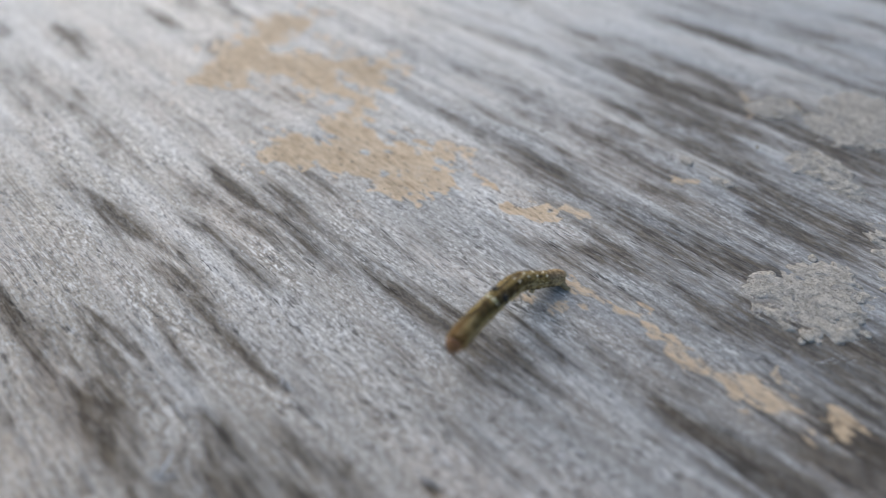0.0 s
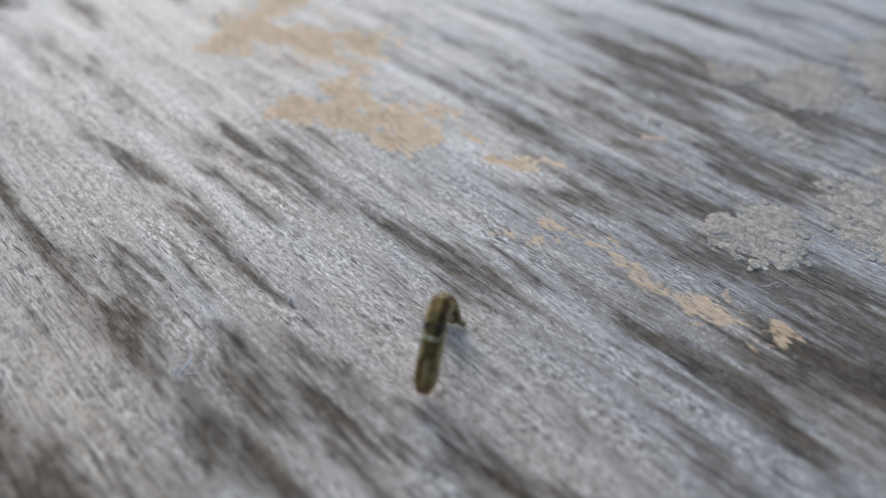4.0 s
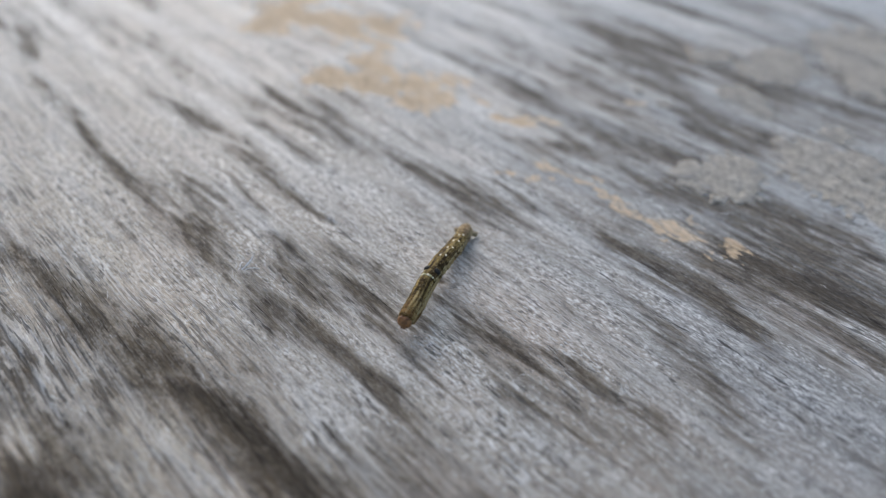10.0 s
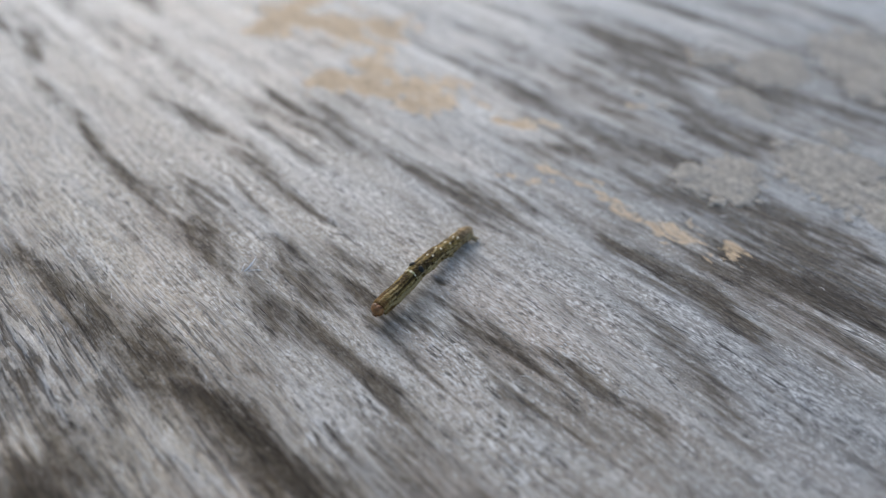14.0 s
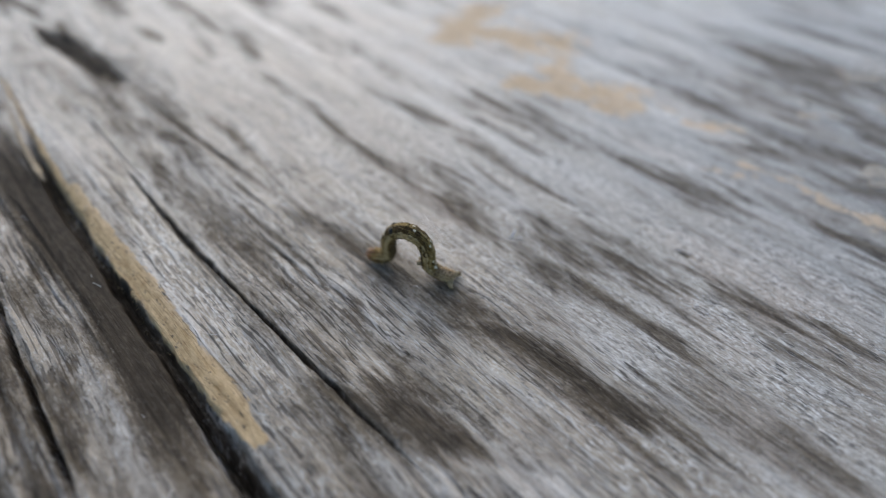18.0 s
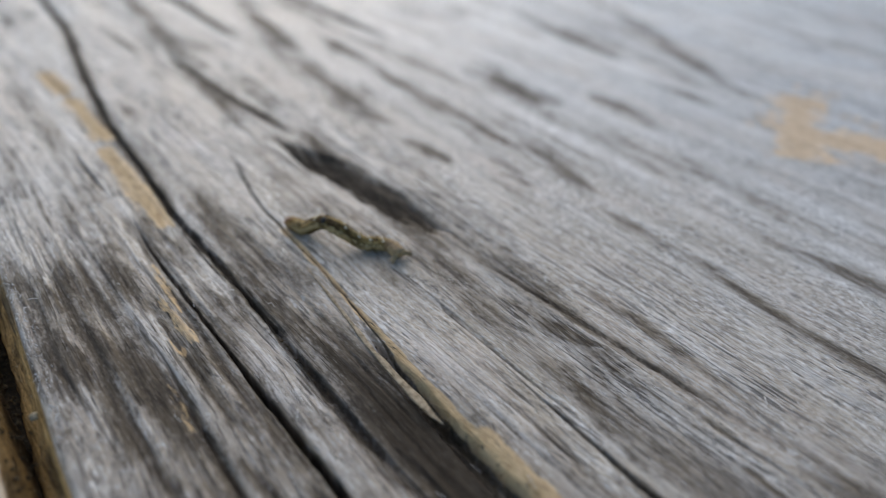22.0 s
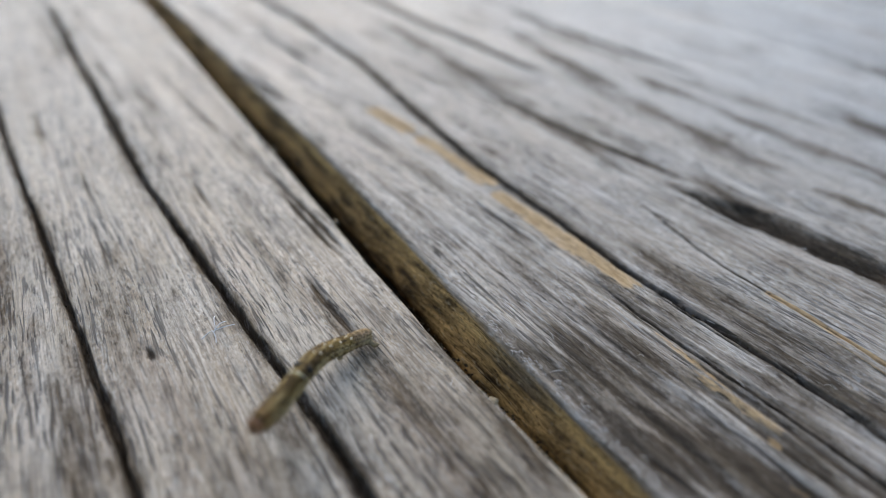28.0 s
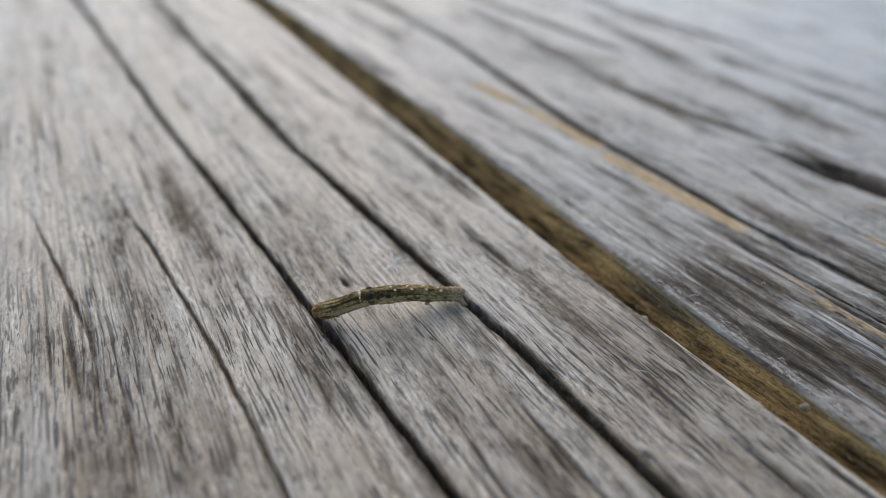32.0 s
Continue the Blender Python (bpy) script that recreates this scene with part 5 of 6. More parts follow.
# seconds, then eleven places along the back from tail to head, in millimetres
CREEP = [
    (0, (93.9, 3.4, 1.1), (92.1, 2.5, 1.8), (90.6, 1.5, 2.7), (89.2, 0.5, 3.8), (88.1, -0.8, 4.9), (87.0, -2.3, 5.7), (85.7, -3.9, 6.1), (84.3, -5.4, 5.9), (82.9, -6.8, 5.6), (81.7, -8.5, 5.7), (80.7, -10.2, 5.8)),
    (0.2, (93.8, 4.0, 1.2), (92.1, 3.0, 1.9), (90.7, 2.0, 2.9), (89.3, 0.7, 3.9), (88.3, -1.0, 4.3), (87.4, -2.9, 4.5), (86.6, -4.8, 4.3), (85.9, -6.6, 3.5), (85.2, -8.4, 2.6), (84.7, -10.2, 1.8), (84.3, -12.2, 1.1)),
    (0.4, (93.8, 3.9, 1.2), (92.1, 2.9, 1.8), (90.6, 1.8, 2.7), (89.4, 0.4, 3.6), (88.5, -1.3, 4.1), (87.8, -3.2, 4.3), (87.1, -5.2, 4.1), (86.4, -6.9, 3.3), (85.8, -8.7, 2.3), (85.3, -10.6, 1.7), (85.0, -12.5, 1.1)),
    (0.6, (93.9, 3.9, 1.2), (92.3, 2.8, 1.7), (90.7, 1.7, 2.4), (89.4, 0.3, 3.2), (88.6, -1.4, 3.7), (88.0, -3.4, 4.0), (87.4, -5.3, 3.7), (86.7, -7.1, 2.9), (85.9, -8.8, 2.0), (85.2, -10.7, 1.5), (84.6, -12.6, 1.2)),
    (0.8, (93.7, 3.7, 1.1), (92.1, 2.7, 1.8), (90.7, 1.5, 2.7), (89.4, 0.1, 3.5), (88.5, -1.6, 3.9), (87.8, -3.6, 4.0), (87.2, -5.5, 3.6), (86.4, -7.2, 3.0), (85.6, -9.0, 2.3), (85.0, -10.8, 1.7), (84.4, -12.7, 1.1)),
    (1, (91.7, 5.7, 1.2), (90.5, 4.0, 1.5), (89.4, 2.3, 1.8), (88.4, 0.5, 2.1), (87.7, -1.4, 2.6), (87.1, -3.3, 3.1), (86.6, -5.3, 3.3), (86.0, -7.3, 2.9), (85.4, -9.3, 2.3), (84.8, -11.2, 1.7), (84.3, -13.2, 1.1)),
    (1.2, (86.9, -2.2, 1.1), (86.6, -3.1, 2.9), (86.4, -4.2, 4.6), (86.1, -5.5, 6.2), (85.9, -7.1, 7.3), (85.6, -9.0, 7.9), (85.3, -11.0, 7.7), (84.9, -12.6, 6.7), (84.6, -13.4, 5.0), (84.3, -13.6, 3.1), (84.0, -13.4, 1.1)),
    (1.4, (86.4, -2.2, 1.1), (86.2, -3.4, 2.7), (85.9, -4.6, 4.4), (85.7, -5.9, 5.9), (85.5, -7.5, 7.2), (85.2, -9.3, 8.0), (84.9, -11.2, 7.9), (84.6, -12.8, 6.8), (84.4, -13.5, 5.1), (84.1, -13.7, 3.1), (83.8, -13.7, 1.1)),
    (1.6, (86.3, -3.0, 1.1), (86.3, -4.9, 1.9), (86.3, -6.6, 3.1), (86.3, -8.1, 4.3), (86.4, -9.8, 5.5), (86.4, -11.6, 6.5), (86.3, -13.5, 7.3), (86.0, -15.4, 8.0), (85.7, -17.3, 8.6), (85.3, -19.2, 9.3), (85.0, -21.0, 10.0)),
    (1.8, (86.4, -3.8, 1.1), (86.0, -5.7, 1.8), (85.5, -7.4, 2.8), (85.0, -8.9, 4.0), (84.4, -10.4, 5.2), (83.6, -12.0, 6.3), (82.6, -13.6, 7.1), (81.5, -15.3, 7.4), (80.4, -17.0, 7.6), (79.2, -18.6, 7.7), (78.0, -20.3, 7.9)),
    (2, (86.7, -3.4, 1.1), (85.7, -5.0, 1.9), (84.7, -6.4, 3.0), (83.6, -7.6, 4.2), (82.2, -8.6, 5.3), (80.6, -9.5, 6.1), (78.8, -10.5, 6.5), (77.0, -11.5, 6.4), (75.1, -12.2, 6.2), (73.1, -12.3, 6.5), (71.1, -12.1, 6.9)),
    (2.2, (86.5, -2.6, 1.1), (85.2, -4.0, 1.7), (83.9, -5.4, 2.4), (82.5, -6.5, 3.3), (80.9, -7.5, 4.0), (79.1, -8.4, 4.7), (77.4, -9.4, 5.1), (75.8, -10.6, 5.3), (74.1, -11.7, 5.5), (72.2, -12.2, 6.0), (70.3, -12.5, 6.6)),
    (2.4, (86.4, -3.2, 1.1), (85.6, -5.0, 1.7), (84.7, -6.6, 2.4), (83.7, -8.1, 3.4), (82.6, -9.4, 4.6), (81.4, -10.6, 5.7), (80.2, -11.9, 6.7), (78.9, -13.3, 7.4), (77.6, -14.8, 7.9), (76.1, -16.1, 8.3), (74.6, -17.4, 8.7)),
    (2.5, (86.4, -3.7, 1.1), (85.9, -5.6, 1.7), (85.4, -7.3, 2.7), (84.7, -8.8, 4.0), (83.9, -10.0, 5.4), (82.9, -11.1, 6.8), (81.8, -12.3, 8.0), (80.7, -13.7, 9.0), (79.7, -15.1, 10.1), (79.0, -16.3, 11.6), (78.3, -17.3, 13.3)),
    (3.2, (86.4, -3.5, 1.1), (85.8, -5.3, 1.5), (85.1, -7.2, 1.7), (84.5, -9.1, 2.0), (83.8, -10.9, 2.1), (83.2, -12.8, 2.1), (82.6, -14.6, 2.1), (81.9, -16.5, 2.0), (81.3, -18.3, 1.7), (80.6, -20.2, 1.5), (80.0, -22.0, 1.2)),
    (3.9, (82.3, -13.4, 1.1), (82.0, -14.4, 3.5), (81.7, -15.3, 5.6), (81.5, -16.3, 7.2), (81.2, -17.2, 8.3), (80.9, -18.2, 8.7), (80.6, -19.2, 8.3), (80.3, -20.1, 7.2), (80.1, -21.1, 5.6), (79.8, -22.0, 3.5), (79.5, -23.0, 1.2)),
    (4.5, (82.2, -13.5, 1.1), (81.4, -15.3, 1.6), (80.6, -17.0, 2.2), (79.8, -18.7, 3.0), (79.1, -20.3, 4.0), (78.3, -21.9, 5.0), (77.5, -23.7, 5.7), (76.6, -25.5, 5.9), (75.7, -27.3, 5.9), (74.9, -29.2, 6.2), (74.0, -30.9, 6.7)),
    (4.7, (81.5, -14.2, 1.1), (80.5, -16.0, 1.4), (79.6, -17.7, 1.8), (78.8, -19.6, 2.2), (78.2, -21.5, 2.7), (77.7, -23.4, 3.3), (77.1, -25.3, 3.7), (76.3, -27.1, 3.9), (75.4, -29.0, 3.9), (74.5, -30.8, 3.9), (73.7, -32.7, 3.8)),
    (5, (82.4, -13.5, 1.2), (81.7, -15.4, 1.5), (81.0, -17.2, 1.9), (80.3, -19.1, 2.3), (79.6, -20.9, 2.9), (78.8, -22.8, 3.2), (77.9, -24.6, 3.3), (77.0, -26.4, 2.9), (76.0, -28.1, 2.2), (75.1, -29.9, 1.7), (74.3, -31.6, 1.1)),
    (6, (82.4, -13.4, 1.2), (81.7, -15.3, 1.5), (81.0, -17.2, 1.8), (80.2, -19.1, 2.3), (79.5, -20.9, 2.8), (78.7, -22.7, 3.3), (77.9, -24.5, 3.5), (76.9, -26.3, 3.3), (75.9, -28.1, 2.9), (75.1, -29.9, 2.7), (74.3, -31.8, 2.6)),
    (9, (82.5, -13.3, 1.1), (81.9, -15.2, 1.5), (81.2, -17.1, 1.9), (80.4, -18.9, 2.4), (79.6, -20.7, 3.0), (78.8, -22.5, 3.5), (77.9, -24.3, 3.7), (77.0, -26.1, 3.5), (76.2, -28.0, 3.2), (75.4, -29.8, 3.0), (74.5, -31.7, 2.8)),
    (13, (82.6, -13.4, 1.1), (82.0, -15.2, 1.6), (81.3, -17.0, 2.3), (80.6, -18.8, 2.9), (79.9, -20.7, 3.4), (79.1, -22.5, 3.8), (78.3, -24.4, 4.0), (77.5, -26.3, 4.0), (76.6, -28.1, 3.8), (75.7, -29.9, 3.5), (74.7, -31.7, 3.2)),
    (13.5, (82.6, -13.4, 1.1), (81.9, -15.2, 1.5), (81.1, -17.1, 1.9), (80.4, -18.9, 2.5), (79.7, -20.7, 3.2), (79.1, -22.6, 3.7), (78.3, -24.4, 4.0), (77.5, -26.3, 3.7), (76.6, -28.1, 3.4), (75.6, -29.9, 3.2), (74.7, -31.7, 3.2)),
    (14.6, (82.5, -13.4, 1.1), (80.8, -14.5, 1.4), (79.2, -15.6, 1.6), (77.5, -16.7, 1.8), (75.9, -17.8, 1.9), (74.2, -18.9, 1.9), (72.6, -20.1, 1.9), (71.0, -21.2, 1.8), (69.3, -22.3, 1.6), (67.7, -23.4, 1.4), (66.0, -24.5, 1.1)),
    (15.1, (80.0, -16.5, 1.1), (78.6, -17.4, 2.7), (77.1, -18.3, 4.1), (75.7, -19.1, 5.2), (74.2, -20.0, 5.9), (72.8, -20.9, 6.2), (71.4, -21.8, 5.9), (69.9, -22.7, 5.2), (68.5, -23.5, 4.1), (67.0, -24.4, 2.7), (65.6, -25.3, 1.2)),
    (15.5, (75.3, -21.2, 1.1), (73.7, -21.9, 1.3), (72.1, -22.6, 2.2), (71.8, -22.8, 4.2), (70.9, -23.2, 5.9), (69.4, -23.9, 6.6), (67.9, -24.5, 5.9), (67.4, -24.7, 4.2), (67.5, -24.7, 2.2), (67.0, -24.9, 1.3), (65.4, -25.6, 1.1)),
    (15.7, (75.5, -20.5, 1.1), (73.7, -21.4, 1.4), (71.9, -22.2, 1.6), (70.0, -23.0, 2.1), (68.3, -23.6, 2.9), (66.4, -24.3, 3.2), (64.6, -25.1, 2.9), (63.0, -26.0, 2.0), (61.3, -26.9, 1.3), (59.7, -28.0, 1.2), (58.1, -29.3, 1.2)),
    (15.9, (69.4, -22.2, 1.1), (68.6, -24.0, 1.6), (67.7, -25.6, 2.5), (66.6, -26.4, 4.0), (65.5, -26.3, 5.7), (63.8, -26.0, 6.8), (62.0, -26.4, 6.1), (61.1, -27.5, 4.5), (60.3, -28.8, 3.0), (58.6, -29.3, 1.9), (56.7, -29.4, 1.2)),
    (16, (66.7, -24.8, 1.1), (65.0, -25.7, 1.3), (63.9, -26.3, 2.3), (63.8, -26.4, 4.4), (63.0, -26.7, 6.3), (61.5, -27.6, 7.0), (59.9, -28.4, 6.3), (59.1, -28.8, 4.4), (59.0, -28.8, 2.3), (57.8, -29.4, 1.3), (56.1, -30.3, 1.1)),
    (16.1, (66.6, -25.1, 1.1), (65.0, -25.9, 1.3), (63.4, -26.6, 2.2), (63.1, -26.7, 4.2), (62.2, -27.1, 5.9), (60.7, -27.8, 6.6), (59.1, -28.5, 5.9), (58.6, -28.7, 4.2), (58.6, -28.7, 2.2), (58.0, -29.0, 1.3), (56.3, -29.7, 1.1)),
    (16.3, (66.6, -25.4, 1.1), (64.8, -26.7, 1.3), (63.0, -28.0, 2.3), (62.6, -28.2, 4.2), (61.7, -28.9, 6.0), (60.0, -30.1, 6.8), (58.3, -31.3, 6.0), (57.7, -31.7, 4.2), (57.8, -31.7, 2.3), (57.1, -32.1, 1.3), (55.3, -33.4, 1.1)),
    (16.5, (66.5, -24.5, 1.1), (64.9, -25.8, 1.3), (63.2, -26.9, 1.4), (61.3, -27.5, 1.5), (59.3, -27.7, 1.8), (57.3, -27.9, 2.1), (55.3, -28.5, 2.3), (53.7, -29.6, 2.3), (52.2, -31.0, 2.0), (50.5, -32.0, 1.6), (48.7, -32.9, 1.2)),
    (16.7, (58.5, -28.4, 1.1), (56.7, -29.3, 1.3), (55.0, -30.1, 2.3), (54.8, -30.3, 4.3), (53.8, -30.7, 6.2), (52.1, -31.6, 7.0), (50.5, -32.4, 6.2), (49.9, -32.7, 4.3), (49.9, -32.7, 2.3), (49.2, -33.0, 1.3), (47.4, -33.9, 1.1)),
    (16.9, (56.7, -30.2, 1.1), (55.2, -30.7, 1.3), (54.0, -31.1, 2.2), (53.9, -31.2, 4.2), (53.2, -31.4, 5.9), (51.7, -31.9, 6.6), (50.3, -32.4, 5.9), (49.7, -32.6, 4.2), (49.6, -32.7, 2.2), (48.7, -33.0, 1.3), (47.2, -33.5, 1.1)),
    (17, (57.2, -29.2, 1.1), (55.3, -30.0, 1.2), (54.2, -30.6, 2.1), (54.1, -30.6, 3.8), (53.4, -30.9, 5.3), (51.6, -31.7, 5.9), (49.9, -32.5, 5.3), (49.0, -32.9, 3.8), (48.8, -33.0, 2.1), (47.4, -33.6, 1.2), (45.5, -34.5, 1.1)),
    (17.1, (56.9, -28.8, 1.1), (55.8, -30.5, 1.6), (54.6, -31.9, 2.4), (53.4, -32.6, 3.8), (52.5, -32.1, 5.6), (51.2, -30.7, 6.1), (49.7, -30.1, 5.0), (48.2, -30.9, 3.8), (46.7, -31.8, 2.7), (44.9, -32.5, 1.8), (43.0, -32.9, 1.1)),
    (17.3, (55.8, -29.8, 1.1), (54.7, -31.5, 1.5), (52.9, -32.4, 2.0), (51.0, -32.0, 2.5), (49.3, -31.0, 2.9), (47.6, -29.9, 3.1), (45.6, -29.3, 3.0), (43.7, -30.0, 2.2), (41.7, -30.7, 1.4), (39.6, -30.6, 1.3), (37.4, -30.4, 1.2)),
    (17.5, (56.7, -29.5, 1.1), (55.0, -30.6, 1.5), (53.1, -31.0, 2.0), (51.1, -30.6, 2.3), (49.1, -30.1, 2.5), (47.1, -29.6, 2.7), (45.0, -29.2, 2.6), (43.0, -29.1, 2.2), (41.0, -29.1, 1.7), (39.0, -28.6, 1.4), (37.0, -28.0, 1.2)),
    (17.7, (53.7, -27.4, 1.1), (53.0, -29.2, 1.6), (51.8, -30.6, 2.3), (50.0, -30.8, 3.2), (48.1, -30.0, 3.8), (46.3, -29.1, 4.4), (44.3, -28.4, 4.7), (42.6, -28.9, 3.6), (40.9, -29.3, 2.4), (39.1, -28.7, 1.7), (37.3, -27.7, 1.2)),
    (17.9, (45.6, -29.7, 1.1), (44.1, -29.3, 1.3), (42.9, -29.0, 2.3), (42.8, -29.0, 4.4), (42.1, -28.8, 6.2), (40.7, -28.4, 7.0), (39.3, -28.0, 6.2), (38.7, -27.9, 4.4), (38.7, -27.9, 2.3), (37.9, -27.6, 1.3), (36.4, -27.3, 1.1)),
    (18, (45.1, -30.4, 1.1), (43.2, -29.8, 1.3), (41.7, -29.3, 2.3), (41.5, -29.2, 4.4), (40.6, -28.9, 6.2), (38.8, -28.3, 7.0), (37.0, -27.7, 6.2), (36.2, -27.4, 4.4), (36.2, -27.4, 2.3), (35.0, -27.0, 1.3), (33.1, -26.4, 1.1)),
    (18.1, (45.4, -30.3, 1.2), (44.4, -28.5, 1.2), (42.7, -27.5, 1.1), (40.7, -27.4, 1.4), (39.0, -27.1, 2.4), (37.4, -26.5, 3.6), (35.6, -25.8, 4.2), (33.9, -25.1, 3.3), (32.5, -24.3, 2.1), (30.9, -23.3, 1.5), (29.2, -22.1, 1.1)),
    (18.3, (40.4, -25.6, 1.1), (38.3, -25.0, 1.2), (36.6, -24.6, 2.1), (36.3, -24.5, 3.7), (35.3, -24.2, 5.2), (33.4, -23.7, 5.8), (31.5, -23.2, 5.2), (30.7, -23.0, 3.7), (30.7, -23.0, 2.1), (29.6, -22.7, 1.2), (27.6, -22.1, 1.1)),
    (18.6, (35.8, -25.6, 1.2), (34.6, -24.0, 1.2), (33.0, -22.8, 1.1), (31.0, -22.4, 1.4), (29.2, -22.1, 2.3), (27.5, -21.8, 3.4), (25.6, -21.4, 4.1), (23.7, -21.1, 3.5), (22.1, -20.5, 2.4), (20.5, -19.4, 1.6), (19.0, -18.2, 1.1)),
    (18.8, (27.4, -21.7, 1.1), (25.8, -21.2, 1.3), (24.6, -20.9, 2.2), (24.5, -20.9, 4.0), (23.7, -20.6, 5.7), (22.2, -20.2, 6.4), (20.7, -19.8, 5.7), (20.0, -19.6, 4.0), (20.0, -19.5, 2.2), (18.9, -19.2, 1.3), (17.3, -18.8, 1.1)),
    (18.9, (26.2, -21.0, 1.1), (24.7, -20.4, 1.3), (23.3, -20.0, 2.2), (23.1, -19.9, 3.9), (22.3, -19.6, 5.5), (20.9, -19.1, 6.2), (19.5, -18.7, 5.5), (19.0, -18.5, 3.9), (19.0, -18.5, 2.2), (18.4, -18.3, 1.3), (16.9, -17.8, 1.1)),
    (19, (26.8, -20.4, 1.1), (24.6, -19.2, 1.2), (22.5, -18.1, 1.7), (22.0, -17.8, 3.2), (20.8, -17.2, 4.7), (18.9, -16.2, 5.3), (17.0, -15.2, 4.7), (16.4, -14.9, 3.2), (16.2, -14.7, 1.7), (15.2, -14.2, 1.2), (13.0, -13.0, 1.1)),
    (19.2, (26.5, -19.9, 1.1), (24.1, -19.2, 1.2), (21.1, -18.3, 1.6), (20.5, -18.2, 2.5), (19.0, -17.7, 3.3), (16.7, -17.0, 3.6), (14.4, -16.3, 3.3), (13.8, -16.2, 2.5), (14.0, -16.2, 1.6), (13.6, -16.1, 1.2), (11.2, -15.4, 1.1)),
    (19.3, (20.3, -18.0, 1.1), (18.9, -17.5, 1.3), (17.7, -17.1, 2.2), (17.6, -17.1, 4.0), (16.9, -16.8, 5.7), (15.6, -16.4, 6.3), (14.3, -16.0, 5.7), (13.8, -15.8, 4.0), (13.8, -15.8, 2.2), (13.1, -15.6, 1.3), (11.7, -15.1, 1.1)),
    (19.4, (19.5, -16.7, 1.1), (18.0, -16.0, 1.2), (16.5, -15.5, 2.1), (16.2, -15.4, 3.8), (15.4, -15.1, 5.4), (13.9, -14.5, 6.0), (12.5, -13.9, 5.4), (11.9, -13.7, 3.8), (12.0, -13.7, 2.1), (11.3, -13.5, 1.2), (9.8, -12.8, 1.1)),
    (19.5, (16.9, -15.1, 1.1), (15.1, -15.9, 1.5), (13.3, -15.7, 2.4), (12.1, -14.4, 3.3), (10.7, -13.1, 4.1), (9.3, -11.7, 4.6), (7.6, -10.5, 4.4), (6.1, -10.0, 3.2), (4.6, -9.3, 1.9), (3.2, -8.0, 1.4), (1.9, -6.4, 1.2)),
    (19.6, (15.8, -14.3, 1.2), (14.3, -13.0, 1.2), (12.6, -12.0, 1.1), (10.7, -11.3, 1.4), (8.8, -10.6, 2.2), (6.8, -10.3, 3.2), (4.9, -9.6, 4.0), (3.4, -8.8, 2.9), (2.2, -7.7, 1.6), (0.8, -6.3, 1.3), (-0.6, -4.8, 1.2)),
    (19.7, (10.3, -10.5, 1.1), (8.4, -9.4, 1.2), (6.7, -8.5, 2.0), (6.4, -8.3, 3.4), (5.4, -7.8, 4.7), (3.7, -6.8, 5.2), (2.0, -5.8, 4.7), (1.3, -5.5, 3.4), (1.3, -5.5, 2.0), (0.5, -5.0, 1.2), (-1.4, -4.0, 1.1)),
    (19.8, (7.3, -8.2, 1.1), (5.9, -7.6, 1.2), (4.4, -6.8, 2.1), (4.2, -6.7, 3.7), (3.4, -6.3, 5.2), (2.1, -5.7, 5.9), (0.8, -5.0, 5.2), (0.3, -4.8, 3.7), (0.4, -4.8, 2.1), (-0.0, -4.6, 1.2), (-1.4, -3.9, 1.1)),
    (20, (8.6, -9.4, 1.2), (6.7, -8.8, 1.1), (5.0, -7.7, 1.1), (3.7, -6.3, 1.7), (2.5, -5.2, 2.9), (1.1, -4.1, 3.9), (-0.8, -3.3, 4.0), (-2.4, -3.0, 2.9), (-3.9, -2.5, 1.6), (-5.5, -1.3, 1.2), (-7.0, 0.0, 1.1)),
    (20.1, (6.9, -7.9, 1.1), (5.1, -6.8, 1.2), (3.3, -5.8, 1.2), (1.5, -4.7, 1.4), (-0.3, -3.8, 2.2), (-2.0, -2.9, 3.0), (-3.9, -1.9, 3.7), (-5.6, -1.1, 2.9), (-7.1, -0.2, 1.8), (-8.7, 1.1, 1.4), (-10.2, 2.5, 1.2)),
    (20.2, (-1.7, -2.0, 1.1), (-3.5, -1.2, 1.2), (-5.0, -0.5, 2.0), (-5.3, -0.4, 3.4), (-6.2, 0.1, 4.7), (-7.8, 0.9, 5.2), (-9.5, 1.6, 4.7), (-10.2, 2.0, 3.4), (-10.1, 2.0, 2.0), (-11.0, 2.4, 1.2), (-12.8, 3.2, 1.1)),
    (20.3, (-5.9, -1.2, 1.1), (-7.1, -0.4, 1.2), (-8.1, 0.2, 2.1), (-8.2, 0.3, 3.8), (-8.8, 0.7, 5.3), (-10.0, 1.4, 5.9), (-11.1, 2.2, 5.3), (-11.6, 2.5, 3.8), (-11.7, 2.6, 2.1), (-12.4, 3.1, 1.2), (-13.7, 3.9, 1.1)),
    (20.5, (-1.0, -4.0, 1.2), (-2.9, -3.3, 1.2), (-4.6, -2.2, 1.4), (-5.7, -0.7, 2.0), (-6.8, 0.7, 3.0), (-8.2, 2.0, 3.7), (-10.0, 3.0, 3.5), (-11.6, 3.5, 2.4), (-13.2, 4.1, 1.3), (-14.9, 5.2, 1.1), (-16.5, 6.5, 1.1)),
    (20.7, (-6.2, 1.2, 1.1), (-7.7, 1.9, 1.3), (-8.8, 2.4, 2.3), (-9.0, 2.5, 4.2), (-9.7, 2.8, 6.0), (-11.0, 3.4, 6.7), (-12.4, 4.1, 6.0), (-13.0, 4.3, 4.2), (-13.0, 4.3, 2.3), (-13.9, 4.7, 1.3), (-15.3, 5.4, 1.1)),
